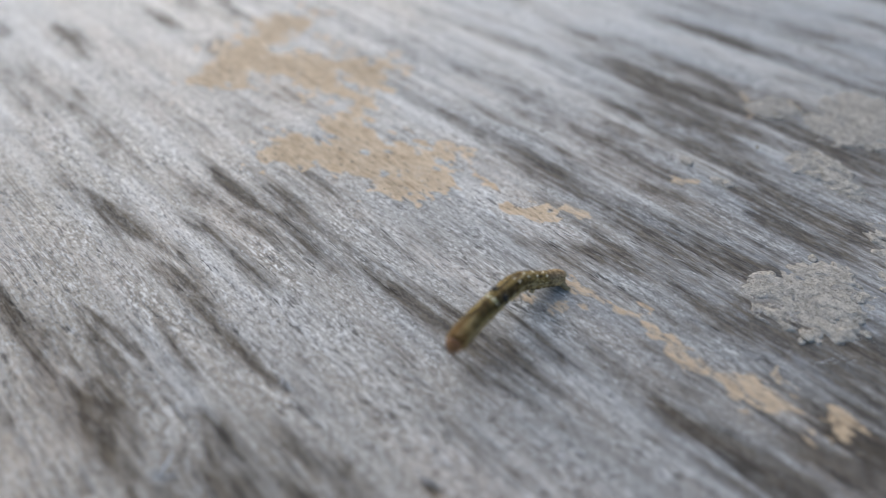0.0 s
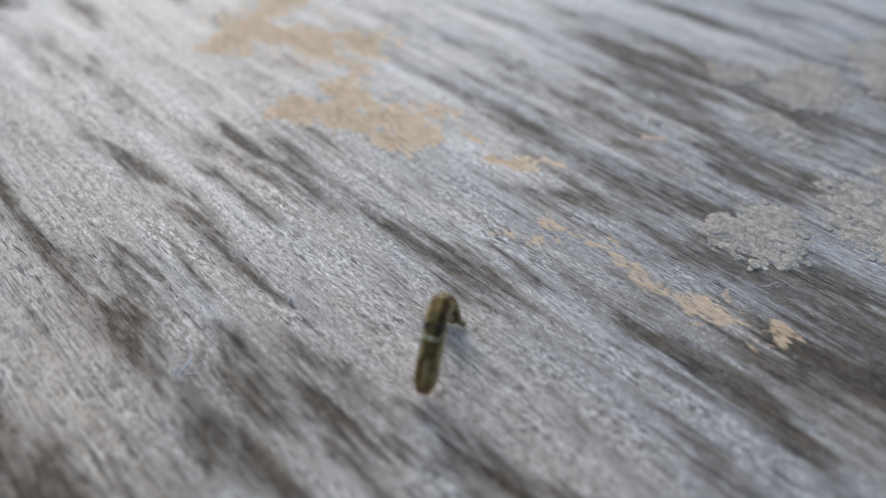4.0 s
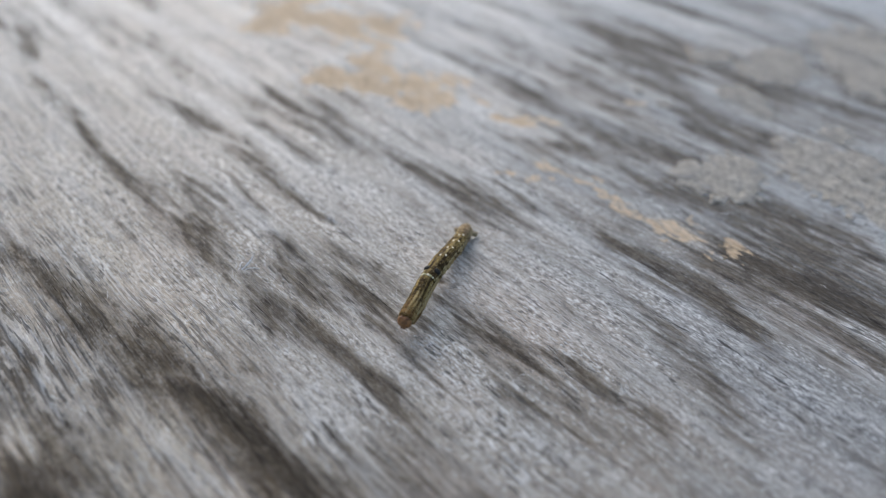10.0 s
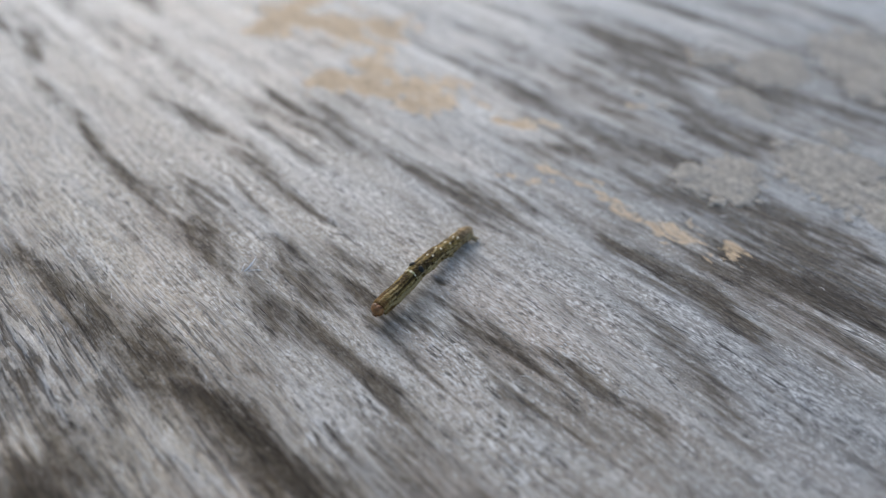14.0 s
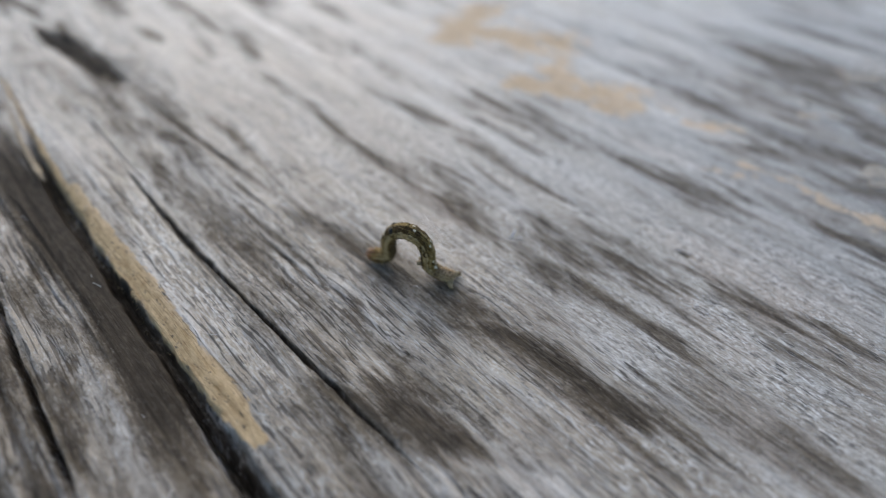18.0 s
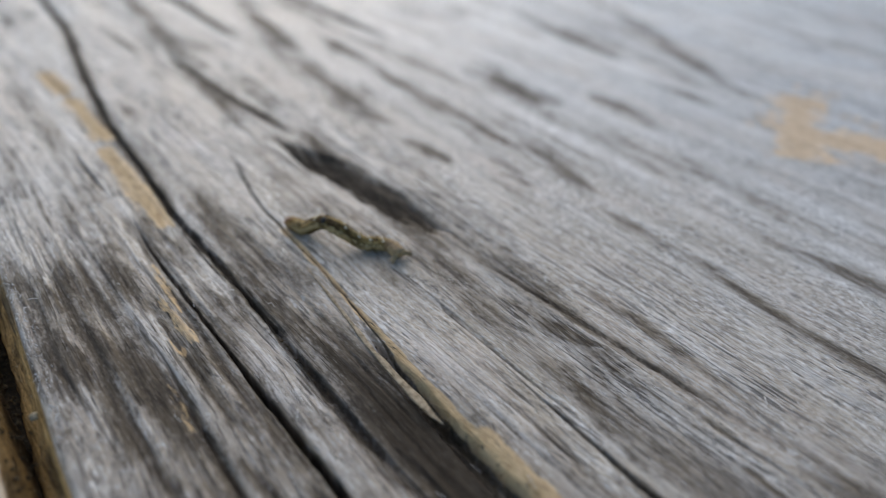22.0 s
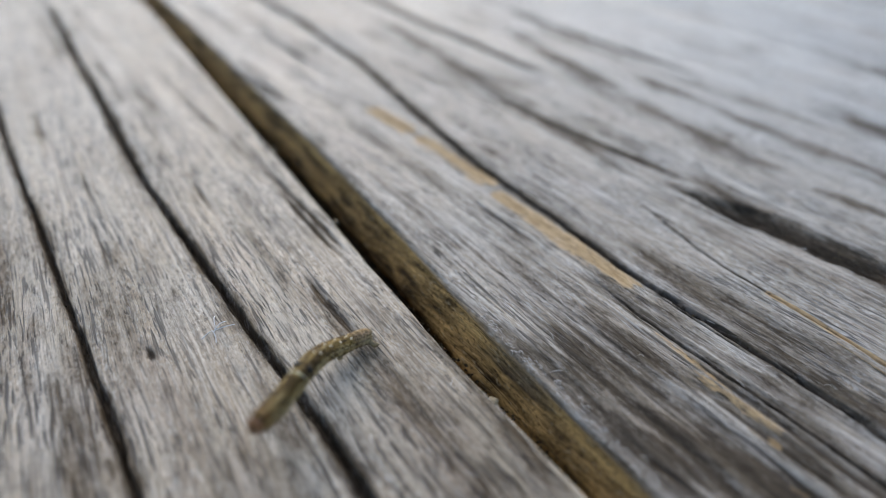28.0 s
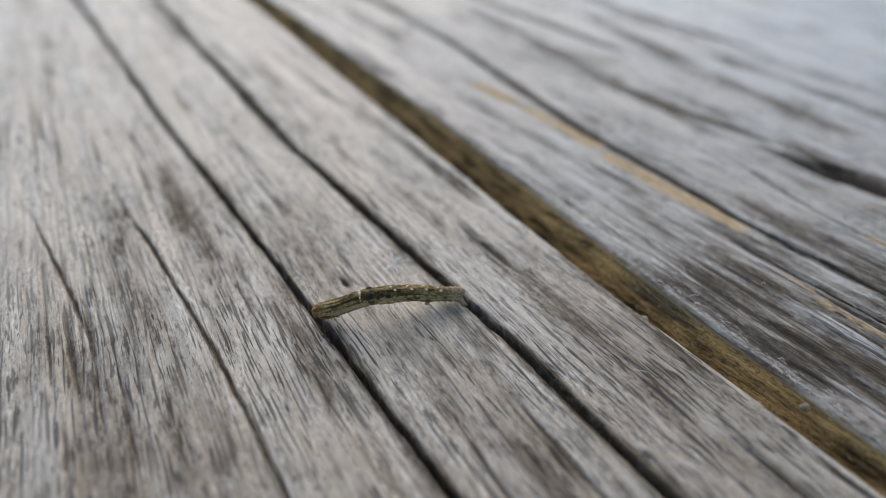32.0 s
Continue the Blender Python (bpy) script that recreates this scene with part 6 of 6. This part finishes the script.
    (20.8, (-7.9, 2.1, 1.1), (-9.3, 2.7, 1.3), (-10.7, 3.3, 2.2), (-10.9, 3.4, 3.9), (-11.7, 3.8, 5.5), (-13.0, 4.4, 6.2), (-14.3, 5.0, 5.5), (-14.7, 5.2, 3.9), (-14.7, 5.1, 2.2), (-15.2, 5.4, 1.3), (-16.6, 6.0, 1.1)),
    (21, (-9.4, 3.2, 1.1), (-11.4, 3.3, 1.5), (-13.3, 3.7, 2.1), (-14.9, 4.6, 2.9), (-16.3, 5.8, 3.8), (-17.7, 7.2, 4.4), (-19.3, 8.5, 4.4), (-20.7, 9.4, 3.3), (-22.2, 10.1, 2.1), (-23.8, 11.1, 1.5), (-25.5, 12.2, 1.1)),
    (21.2, (-19.3, 8.3, 1.1), (-20.7, 8.9, 1.2), (-22.3, 9.6, 2.1), (-22.6, 9.8, 3.7), (-23.4, 10.2, 5.2), (-24.7, 10.8, 5.8), (-26.0, 11.4, 5.2), (-26.4, 11.6, 3.7), (-26.3, 11.5, 2.1), (-26.6, 11.7, 1.2), (-28.0, 12.3, 1.1)),
    (21.3, (-20.1, 9.3, 1.1), (-21.5, 9.9, 1.3), (-22.7, 10.5, 2.2), (-22.9, 10.6, 4.0), (-23.5, 10.9, 5.7), (-24.8, 11.5, 6.4), (-26.2, 12.1, 5.7), (-26.7, 12.4, 4.0), (-26.7, 12.4, 2.2), (-27.5, 12.7, 1.3), (-28.8, 13.4, 1.1)),
    (21.5, (-18.3, 8.5, 1.2), (-19.6, 10.0, 1.3), (-21.3, 11.1, 1.1), (-23.2, 11.8, 1.1), (-24.9, 12.5, 1.9), (-26.6, 13.3, 2.8), (-28.4, 14.0, 3.2), (-30.2, 14.7, 2.4), (-31.7, 15.5, 1.4), (-33.3, 16.7, 1.2), (-34.8, 18.1, 1.1)),
    (21.7, (-26.0, 13.8, 1.1), (-27.4, 14.3, 1.2), (-28.6, 14.7, 2.1), (-28.8, 14.8, 3.8), (-29.5, 15.0, 5.3), (-30.8, 15.5, 5.9), (-32.1, 15.9, 5.3), (-32.6, 16.1, 3.8), (-32.6, 16.1, 2.1), (-33.3, 16.3, 1.2), (-34.7, 16.8, 1.1)),
    (22, (-27.3, 14.3, 1.2), (-28.7, 15.7, 1.2), (-30.6, 16.3, 1.1), (-32.7, 16.2, 1.2), (-34.5, 16.4, 2.2), (-36.2, 16.7, 3.2), (-38.1, 17.2, 3.7), (-39.8, 17.8, 2.8), (-41.3, 18.4, 1.6), (-43.0, 19.4, 1.2), (-44.7, 20.5, 1.1)),
    (22.3, (-40.0, 19.9, 1.1), (-41.3, 20.3, 1.2), (-42.2, 20.5, 2.1), (-42.3, 20.5, 3.7), (-42.8, 20.7, 5.2), (-44.1, 21.0, 5.8), (-45.3, 21.3, 5.2), (-45.9, 21.5, 3.7), (-46.0, 21.5, 2.1), (-47.0, 21.8, 1.2), (-48.3, 22.1, 1.1)),
    (22.6, (-38.1, 19.8, 1.1), (-39.1, 18.1, 1.6), (-40.5, 16.9, 2.4), (-42.3, 16.8, 3.3), (-44.1, 17.5, 4.1), (-45.9, 18.4, 4.5), (-47.8, 19.2, 4.4), (-49.4, 19.4, 3.3), (-51.1, 19.4, 2.0), (-53.0, 19.7, 1.5), (-55.1, 20.0, 1.2)),
    (22.8, (-47.6, 19.0, 1.1), (-49.1, 19.0, 1.2), (-50.4, 19.1, 2.1), (-50.6, 19.1, 3.6), (-51.3, 19.1, 5.1), (-52.8, 19.2, 5.7), (-54.2, 19.2, 5.1), (-54.8, 19.2, 3.6), (-54.8, 19.2, 2.1), (-55.6, 19.3, 1.2), (-57.2, 19.3, 1.1)),
    (23, (-47.2, 19.4, 1.1), (-49.6, 19.4, 1.2), (-52.2, 19.3, 1.7), (-52.7, 19.3, 2.8), (-54.0, 19.3, 3.7), (-56.3, 19.2, 4.1), (-58.5, 19.2, 3.7), (-59.3, 19.2, 2.8), (-59.1, 19.2, 1.7), (-59.9, 19.2, 1.2), (-62.3, 19.1, 1.1)),
    (23.2, (-45.5, 19.0, 1.1), (-47.0, 17.7, 1.8), (-48.5, 16.8, 2.8), (-50.1, 16.3, 3.9), (-51.9, 16.3, 4.9), (-53.8, 16.8, 5.3), (-55.7, 17.3, 4.9), (-57.4, 17.5, 3.8), (-58.9, 17.5, 2.5), (-60.8, 17.4, 1.6), (-62.8, 17.3, 1.1)),
    (23.4, (-55.9, 18.1, 1.1), (-57.3, 17.8, 1.3), (-58.0, 17.7, 2.2), (-58.0, 17.7, 3.9), (-58.5, 17.6, 5.5), (-59.8, 17.4, 6.2), (-61.1, 17.1, 5.5), (-61.8, 17.0, 3.9), (-62.0, 17.0, 2.2), (-63.2, 16.8, 1.3), (-64.6, 16.5, 1.1)),
    (23.6, (-56.0, 18.8, 1.1), (-58.1, 18.4, 1.2), (-60.3, 17.9, 1.9), (-60.6, 17.8, 3.3), (-61.8, 17.6, 4.5), (-63.8, 17.2, 5.0), (-65.9, 16.8, 4.5), (-66.6, 16.6, 3.3), (-66.5, 16.7, 1.9), (-67.4, 16.5, 1.2), (-69.5, 16.0, 1.1)),
    (23.8, (-57.4, 19.7, 1.1), (-58.9, 18.4, 1.9), (-60.3, 17.4, 2.9), (-61.8, 16.6, 4.0), (-63.7, 16.1, 4.8), (-65.6, 15.7, 5.4), (-67.6, 15.4, 5.6), (-69.4, 15.4, 4.6), (-70.8, 15.5, 3.1), (-72.4, 15.7, 1.9), (-74.3, 15.9, 1.1)),
    (24, (-67.0, 17.0, 1.1), (-68.4, 16.7, 1.2), (-69.2, 16.6, 2.1), (-69.2, 16.6, 3.9), (-69.8, 16.5, 5.5), (-71.1, 16.2, 6.1), (-72.5, 16.0, 5.5), (-73.2, 15.9, 3.9), (-73.3, 15.9, 2.1), (-74.5, 15.6, 1.2), (-76.0, 15.4, 1.1)),
    (24.3, (-66.6, 16.8, 1.1), (-67.8, 15.3, 1.6), (-69.6, 14.6, 2.3), (-71.5, 14.7, 2.9), (-73.6, 14.6, 3.4), (-75.7, 14.3, 3.7), (-77.8, 14.2, 3.9), (-79.7, 14.3, 3.0), (-81.4, 14.4, 1.9), (-83.5, 14.2, 1.5), (-85.5, 13.9, 1.2)),
    (24.5, (-78.0, 14.8, 1.1), (-79.4, 14.7, 1.2), (-80.4, 14.6, 1.9), (-80.5, 14.6, 3.3), (-81.1, 14.5, 4.6), (-82.4, 14.4, 5.1), (-83.6, 14.3, 4.6), (-84.2, 14.3, 3.3), (-84.2, 14.3, 1.9), (-85.0, 14.2, 1.2), (-86.4, 14.1, 1.1)),
    (24.7, (-76.0, 13.9, 1.1), (-78.4, 14.3, 1.2), (-80.1, 14.5, 1.9), (-80.2, 14.5, 3.2), (-81.3, 14.7, 4.4), (-83.5, 15.0, 4.9), (-85.7, 15.3, 4.4), (-86.7, 15.5, 3.2), (-86.9, 15.5, 1.9), (-88.4, 15.7, 1.2), (-90.8, 16.1, 1.1)),
    (24.9, (-77.0, 14.8, 1.1), (-78.2, 13.2, 1.7), (-79.8, 12.5, 2.6), (-81.7, 12.7, 3.3), (-83.7, 13.0, 3.6), (-85.7, 13.1, 3.7), (-87.8, 13.0, 3.6), (-89.7, 12.4, 3.1), (-91.6, 11.7, 2.5), (-93.5, 11.4, 1.8), (-95.4, 11.2, 1.2)),
    (25, (-77.2, 14.7, 1.1), (-79.2, 14.9, 1.4), (-81.1, 14.5, 1.6), (-82.9, 13.8, 2.1), (-85.0, 13.5, 2.6), (-87.0, 13.2, 3.1), (-89.1, 12.8, 3.4), (-91.0, 12.4, 2.8), (-92.8, 11.9, 2.1), (-94.8, 11.4, 1.6), (-96.7, 10.9, 1.2)),
    (25.3, (-77.5, 13.5, 1.1), (-78.5, 11.9, 1.8), (-79.7, 10.5, 2.7), (-81.2, 9.6, 3.8), (-83.0, 9.3, 4.7), (-84.9, 9.2, 5.3), (-87.0, 9.1, 5.2), (-88.7, 8.6, 4.3), (-90.3, 8.2, 3.1), (-92.0, 8.0, 1.9), (-93.8, 7.9, 1.1)),
    (25.5, (-89.6, 9.1, 1.1), (-90.7, 9.0, 1.2), (-90.9, 9.0, 2.0), (-90.8, 9.0, 3.6), (-91.1, 9.0, 5.1), (-92.1, 8.9, 5.6), (-93.2, 8.9, 5.1), (-93.9, 8.8, 3.6), (-94.2, 8.8, 2.0), (-95.6, 8.7, 1.2), (-96.7, 8.7, 1.1)),
    (26, (-89.6, 9.1, 1.1), (-90.9, 7.8, 1.9), (-92.2, 6.5, 2.6), (-93.5, 5.2, 3.2), (-94.8, 3.9, 3.5), (-96.0, 2.5, 3.6), (-97.3, 1.2, 3.5), (-98.6, -0.1, 3.2), (-99.9, -1.4, 2.6), (-101.2, -2.7, 1.9), (-102.5, -4.0, 1.2)),
    (26.9, (-89.8, 9.0, 1.1), (-91.0, 7.8, 2.1), (-92.3, 6.6, 2.9), (-93.5, 5.4, 3.6), (-94.8, 4.2, 4.0), (-96.0, 3.0, 4.2), (-97.3, 1.8, 4.0), (-98.5, 0.6, 3.6), (-99.8, -0.6, 2.9), (-101.0, -1.8, 2.1), (-102.3, -3.0, 1.2)),
    (27.5, (-96.4, 4.6, 1.1), (-97.3, 3.5, 1.2), (-97.8, 3.0, 2.1), (-97.8, 2.9, 3.7), (-98.2, 2.5, 5.2), (-99.1, 1.5, 5.8), (-100.0, 0.5, 5.2), (-100.4, 0.0, 3.7), (-100.5, -0.1, 2.1), (-101.3, -1.0, 1.2), (-102.2, -2.0, 1.1)),
    (27.7, (-97.0, 5.0, 1.1), (-97.6, 3.2, 1.9), (-98.1, 1.6, 3.1), (-98.2, 0.1, 4.5), (-98.2, -1.5, 5.8), (-97.9, -3.1, 6.9), (-97.8, -5.1, 7.6), (-97.9, -7.1, 7.7), (-98.1, -9.1, 7.7), (-97.9, -11.1, 8.0), (-97.7, -13.1, 8.6)),
    (27.8, (-96.7, 4.6, 1.1), (-97.5, 2.8, 1.9), (-98.1, 1.2, 2.9), (-98.4, -0.4, 4.1), (-98.6, -2.2, 5.1), (-98.5, -4.0, 6.0), (-98.4, -5.9, 6.6), (-98.3, -7.9, 7.1), (-98.1, -9.9, 7.5), (-97.7, -11.9, 8.0), (-97.3, -13.8, 8.5)),
    (27.9, (-96.2, 5.3, 1.1), (-97.1, 3.6, 1.7), (-97.9, 1.8, 2.6), (-98.4, 0.1, 3.5), (-98.5, -1.7, 4.5), (-98.4, -3.5, 5.3), (-98.2, -5.5, 5.9), (-98.0, -7.5, 6.2), (-97.7, -9.5, 6.5), (-97.4, -11.5, 6.9), (-97.1, -13.4, 7.4)),
    (28, (-96.1, 4.6, 1.1), (-97.3, 3.0, 1.7), (-98.3, 1.4, 2.4), (-99.1, -0.2, 3.3), (-99.6, -1.9, 4.3), (-100.0, -3.8, 5.1), (-100.3, -5.7, 5.7), (-100.8, -7.7, 5.9), (-101.3, -9.6, 6.0), (-102.0, -11.5, 6.1), (-102.8, -13.4, 6.4)),
    (28.1, (-96.2, 5.3, 1.1), (-97.5, 3.8, 1.5), (-98.7, 2.3, 2.1), (-99.8, 0.8, 3.0), (-100.7, -0.7, 4.0), (-101.5, -2.2, 5.2), (-102.2, -3.8, 6.1), (-103.0, -5.6, 6.7), (-103.9, -7.4, 7.1), (-105.1, -8.9, 7.7), (-106.4, -10.4, 8.4)),
    (28.2, (-96.1, 5.4, 1.1), (-97.3, 3.8, 1.6), (-98.5, 2.4, 2.4), (-99.8, 1.1, 3.3), (-101.3, 0.1, 4.3), (-103.0, -0.6, 4.9), (-105.0, -1.2, 4.9), (-106.8, -1.7, 4.2), (-108.7, -2.0, 3.5), (-110.7, -2.3, 3.6), (-112.7, -2.5, 4.0)),
    (28.3, (-96.4, 5.2, 1.1), (-97.4, 3.4, 1.3), (-99.2, 2.7, 1.3), (-101.2, 3.1, 1.3), (-103.3, 3.1, 1.6), (-105.3, 3.1, 1.9), (-107.4, 3.1, 2.1), (-109.4, 2.9, 1.6), (-111.4, 2.7, 1.1), (-113.5, 2.9, 1.2), (-115.6, 3.2, 1.2)),
    (28.5, (-96.3, 5.1, 1.1), (-97.2, 3.4, 1.8), (-98.3, 1.8, 2.6), (-99.7, 0.5, 3.2), (-101.6, -0.5, 3.4), (-103.5, -1.4, 3.5), (-105.3, -2.4, 3.4), (-106.7, -3.8, 3.2), (-107.9, -5.4, 3.1), (-109.4, -6.8, 3.2), (-111.0, -8.1, 3.4)),
    (28.7, (-95.8, 5.0, 1.2), (-97.1, 3.6, 1.7), (-98.5, 2.2, 2.3), (-99.9, 0.9, 3.0), (-101.5, -0.4, 3.5), (-103.2, -1.5, 3.8), (-105.0, -2.4, 3.7), (-106.7, -2.8, 2.8), (-108.3, -3.2, 1.7), (-110.0, -4.2, 1.3), (-111.6, -5.5, 1.1)),
    (28.9, (-95.6, 4.8, 1.1), (-97.0, 3.4, 1.5), (-98.7, 2.3, 1.7), (-100.5, 1.5, 1.6), (-102.5, 0.9, 1.3), (-104.4, 0.3, 1.1), (-106.2, -0.7, 1.1), (-107.5, -2.1, 1.6), (-108.8, -3.6, 1.9), (-110.5, -4.6, 1.6), (-112.4, -5.4, 1.2)),
    (29.1, (-98.8, 3.3, 1.2), (-100.1, 1.8, 1.7), (-101.4, 0.4, 2.4), (-102.6, -0.9, 3.4), (-103.6, -2.1, 4.7), (-105.0, -3.2, 5.7), (-106.9, -3.9, 5.5), (-108.2, -3.9, 3.9), (-109.3, -3.9, 2.2), (-111.0, -4.9, 1.5), (-112.6, -6.0, 1.1)),
    (29.3, (-103.4, -1.6, 1.1), (-104.8, -2.3, 1.2), (-105.8, -2.8, 2.1), (-105.9, -2.8, 3.8), (-106.5, -3.1, 5.3), (-107.9, -3.8, 5.9), (-109.3, -4.4, 5.3), (-110.0, -4.7, 3.8), (-110.1, -4.8, 2.1), (-111.1, -5.3, 1.2), (-112.6, -6.0, 1.1)),
    (29.6, (-104.7, -2.1, 1.1), (-106.1, -2.9, 1.2), (-107.0, -3.5, 2.1), (-107.0, -3.5, 3.8), (-107.6, -3.9, 5.3), (-109.0, -4.6, 5.9), (-110.3, -5.4, 5.3), (-111.0, -5.8, 3.8), (-111.1, -5.9, 2.1), (-112.2, -6.5, 1.2), (-113.6, -7.4, 1.1)),
    (30, (-104.3, -2.5, 1.1), (-106.1, -3.2, 1.3), (-107.7, -3.8, 2.2), (-107.9, -3.9, 4.1), (-108.8, -4.3, 5.9), (-110.5, -4.9, 6.6), (-112.3, -5.6, 5.9), (-113.0, -5.9, 4.1), (-113.0, -5.9, 2.2), (-113.9, -6.3, 1.3), (-115.8, -7.0, 1.1)),
    (30.2, (-105.4, -3.1, 1.1), (-106.2, -4.8, 1.9), (-107.0, -6.2, 3.1), (-107.9, -7.3, 4.6), (-109.0, -8.0, 6.2), (-110.2, -8.9, 7.6), (-111.3, -10.2, 8.7), (-111.9, -12.1, 9.1), (-112.3, -14.1, 9.1), (-113.0, -16.0, 9.3), (-113.8, -17.8, 9.7)),
    (30.4, (-104.0, -2.2, 1.1), (-105.1, -3.9, 1.8), (-106.1, -5.3, 2.8), (-107.1, -6.7, 3.9), (-108.2, -7.9, 5.1), (-109.3, -9.3, 6.1), (-110.2, -10.9, 7.0), (-110.9, -12.7, 7.6), (-111.5, -14.6, 8.2), (-112.3, -16.3, 8.8), (-113.2, -18.0, 9.4)),
    (30.6, (-104.3, -1.9, 1.1), (-105.3, -3.5, 1.8), (-106.3, -5.0, 2.8), (-107.2, -6.5, 3.9), (-108.2, -8.0, 4.9), (-109.1, -9.6, 5.7), (-109.9, -11.3, 6.3), (-110.5, -13.3, 6.5), (-111.1, -15.2, 6.7), (-111.5, -17.2, 7.1), (-112.0, -19.1, 7.7)),
    (30.8, (-104.1, -2.3, 1.1), (-104.9, -4.0, 1.9), (-105.6, -5.5, 3.1), (-106.1, -7.0, 4.4), (-106.4, -8.6, 5.6), (-106.6, -10.4, 6.6), (-106.4, -12.2, 7.5), (-105.9, -14.0, 8.2), (-105.1, -15.7, 9.0), (-104.0, -17.0, 10.2), (-102.9, -18.1, 11.5)),
    (31.1, (-104.6, -2.6, 1.1), (-105.6, -4.2, 1.9), (-106.4, -5.8, 2.9), (-106.8, -7.6, 3.8), (-106.7, -9.6, 4.2), (-106.3, -11.6, 4.3), (-105.9, -13.6, 4.3), (-105.5, -15.5, 4.7), (-105.2, -17.5, 5.0), (-104.7, -19.5, 5.1), (-104.1, -21.5, 5.0)),
    (31.4, (-104.6, -2.4, 1.1), (-105.7, -4.0, 1.9), (-106.6, -5.5, 2.9), (-107.2, -7.0, 4.1), (-107.6, -8.7, 5.1), (-107.8, -10.6, 6.0), (-107.9, -12.5, 6.6), (-107.9, -14.5, 7.0), (-107.7, -16.5, 7.3), (-107.2, -18.5, 7.6), (-106.5, -20.4, 7.9)),
    (31.6, (-104.9, -2.2, 1.1), (-106.2, -3.8, 1.7), (-107.4, -5.2, 2.5), (-108.5, -6.6, 3.4), (-109.7, -7.9, 4.4), (-110.9, -9.3, 5.3), (-112.0, -10.8, 6.1), (-112.8, -12.6, 6.7), (-113.7, -14.3, 7.1), (-114.8, -16.0, 7.4), (-116.0, -17.7, 7.6)),
    (31.8, (-104.8, -2.3, 1.1), (-106.7, -2.9, 1.3), (-108.6, -3.6, 1.6), (-110.2, -4.5, 2.3), (-111.6, -5.5, 3.3), (-113.3, -6.4, 3.8), (-115.3, -6.9, 3.5), (-117.2, -7.2, 2.8), (-119.1, -7.4, 2.1), (-121.1, -7.5, 1.6), (-123.1, -7.6, 1.2)),
    (32, (-104.7, -2.0, 1.2), (-106.6, -2.7, 1.6), (-108.4, -3.4, 2.1), (-110.2, -4.1, 2.7), (-111.9, -5.1, 3.3), (-113.6, -6.1, 3.8), (-115.5, -6.9, 4.0), (-117.4, -7.4, 3.5), (-119.1, -7.5, 2.6), (-121.0, -7.5, 1.7), (-122.9, -7.4, 1.1)),
]


def spine(nodes, count=120):
    """A smooth line through the nodes: places and the length run so far."""
    p = np.array(nodes)
    ends = np.concatenate([[2 * p[0] - p[1]], p, [2 * p[-1] - p[-2]]])
    out = []
    for i in range(len(p) - 1):
        a, b, c, d = ends[i : i + 4]
        for t in np.linspace(0, 1, count // (len(p) - 1), endpoint=False):
            out.append(0.5 * (2 * b + (c - a) * t + (2 * a - 5 * b + 4 * c - d) * t * t + (3 * b - a - 3 * c + d) * t**3))
    out.append(p[-1])
    out = np.array(out)
    run = np.concatenate([[0], np.cumsum(np.linalg.norm(np.diff(out, axis=0), axis=1))])
    return out, run


def body_poses(nodes):
    """The pose of every ring and the head on the line through the nodes."""
    line, run = spine(nodes)
    total = sum(length for length, _ in RINGS)
    marks, done = [], 0.0
    for length, _ in RINGS:
        marks.append((done + length / 2) / total * run[-1])
        done += length
    tangents = np.gradient(line, axis=0)
    poses, up = [], Vector((0, 0, 1))
    for mark in marks:
        place = Vector([np.interp(mark, run, line[:, k]) for k in range(3)])
        along = Vector([np.interp(mark, run, tangents[:, k]) for k in range(3)]).normalized()
        up = (up - along * up.dot(along)).normalized()
        side = up.cross(along)
        turn = Matrix((along, side, up)).transposed().to_4x4()
        place.z -= 1.0 - SLIM
        poses.append(Matrix.Translation(place * MM) @ turn)
    return poses


def motions():
    rows = [(t, body_poses(nodes)) for t, *nodes in CREEP]
    rest = [(t, Matrix.Translation(poses[0].translation)) for t, poses in rows]
    walk(caterpillar, rest)
    for i, ob in enumerate(BODY):
        walk(ob, [(t, m.inverted() @ poses[i]) for (t, poses), (_, m) in zip(rows, rest)])


motions()
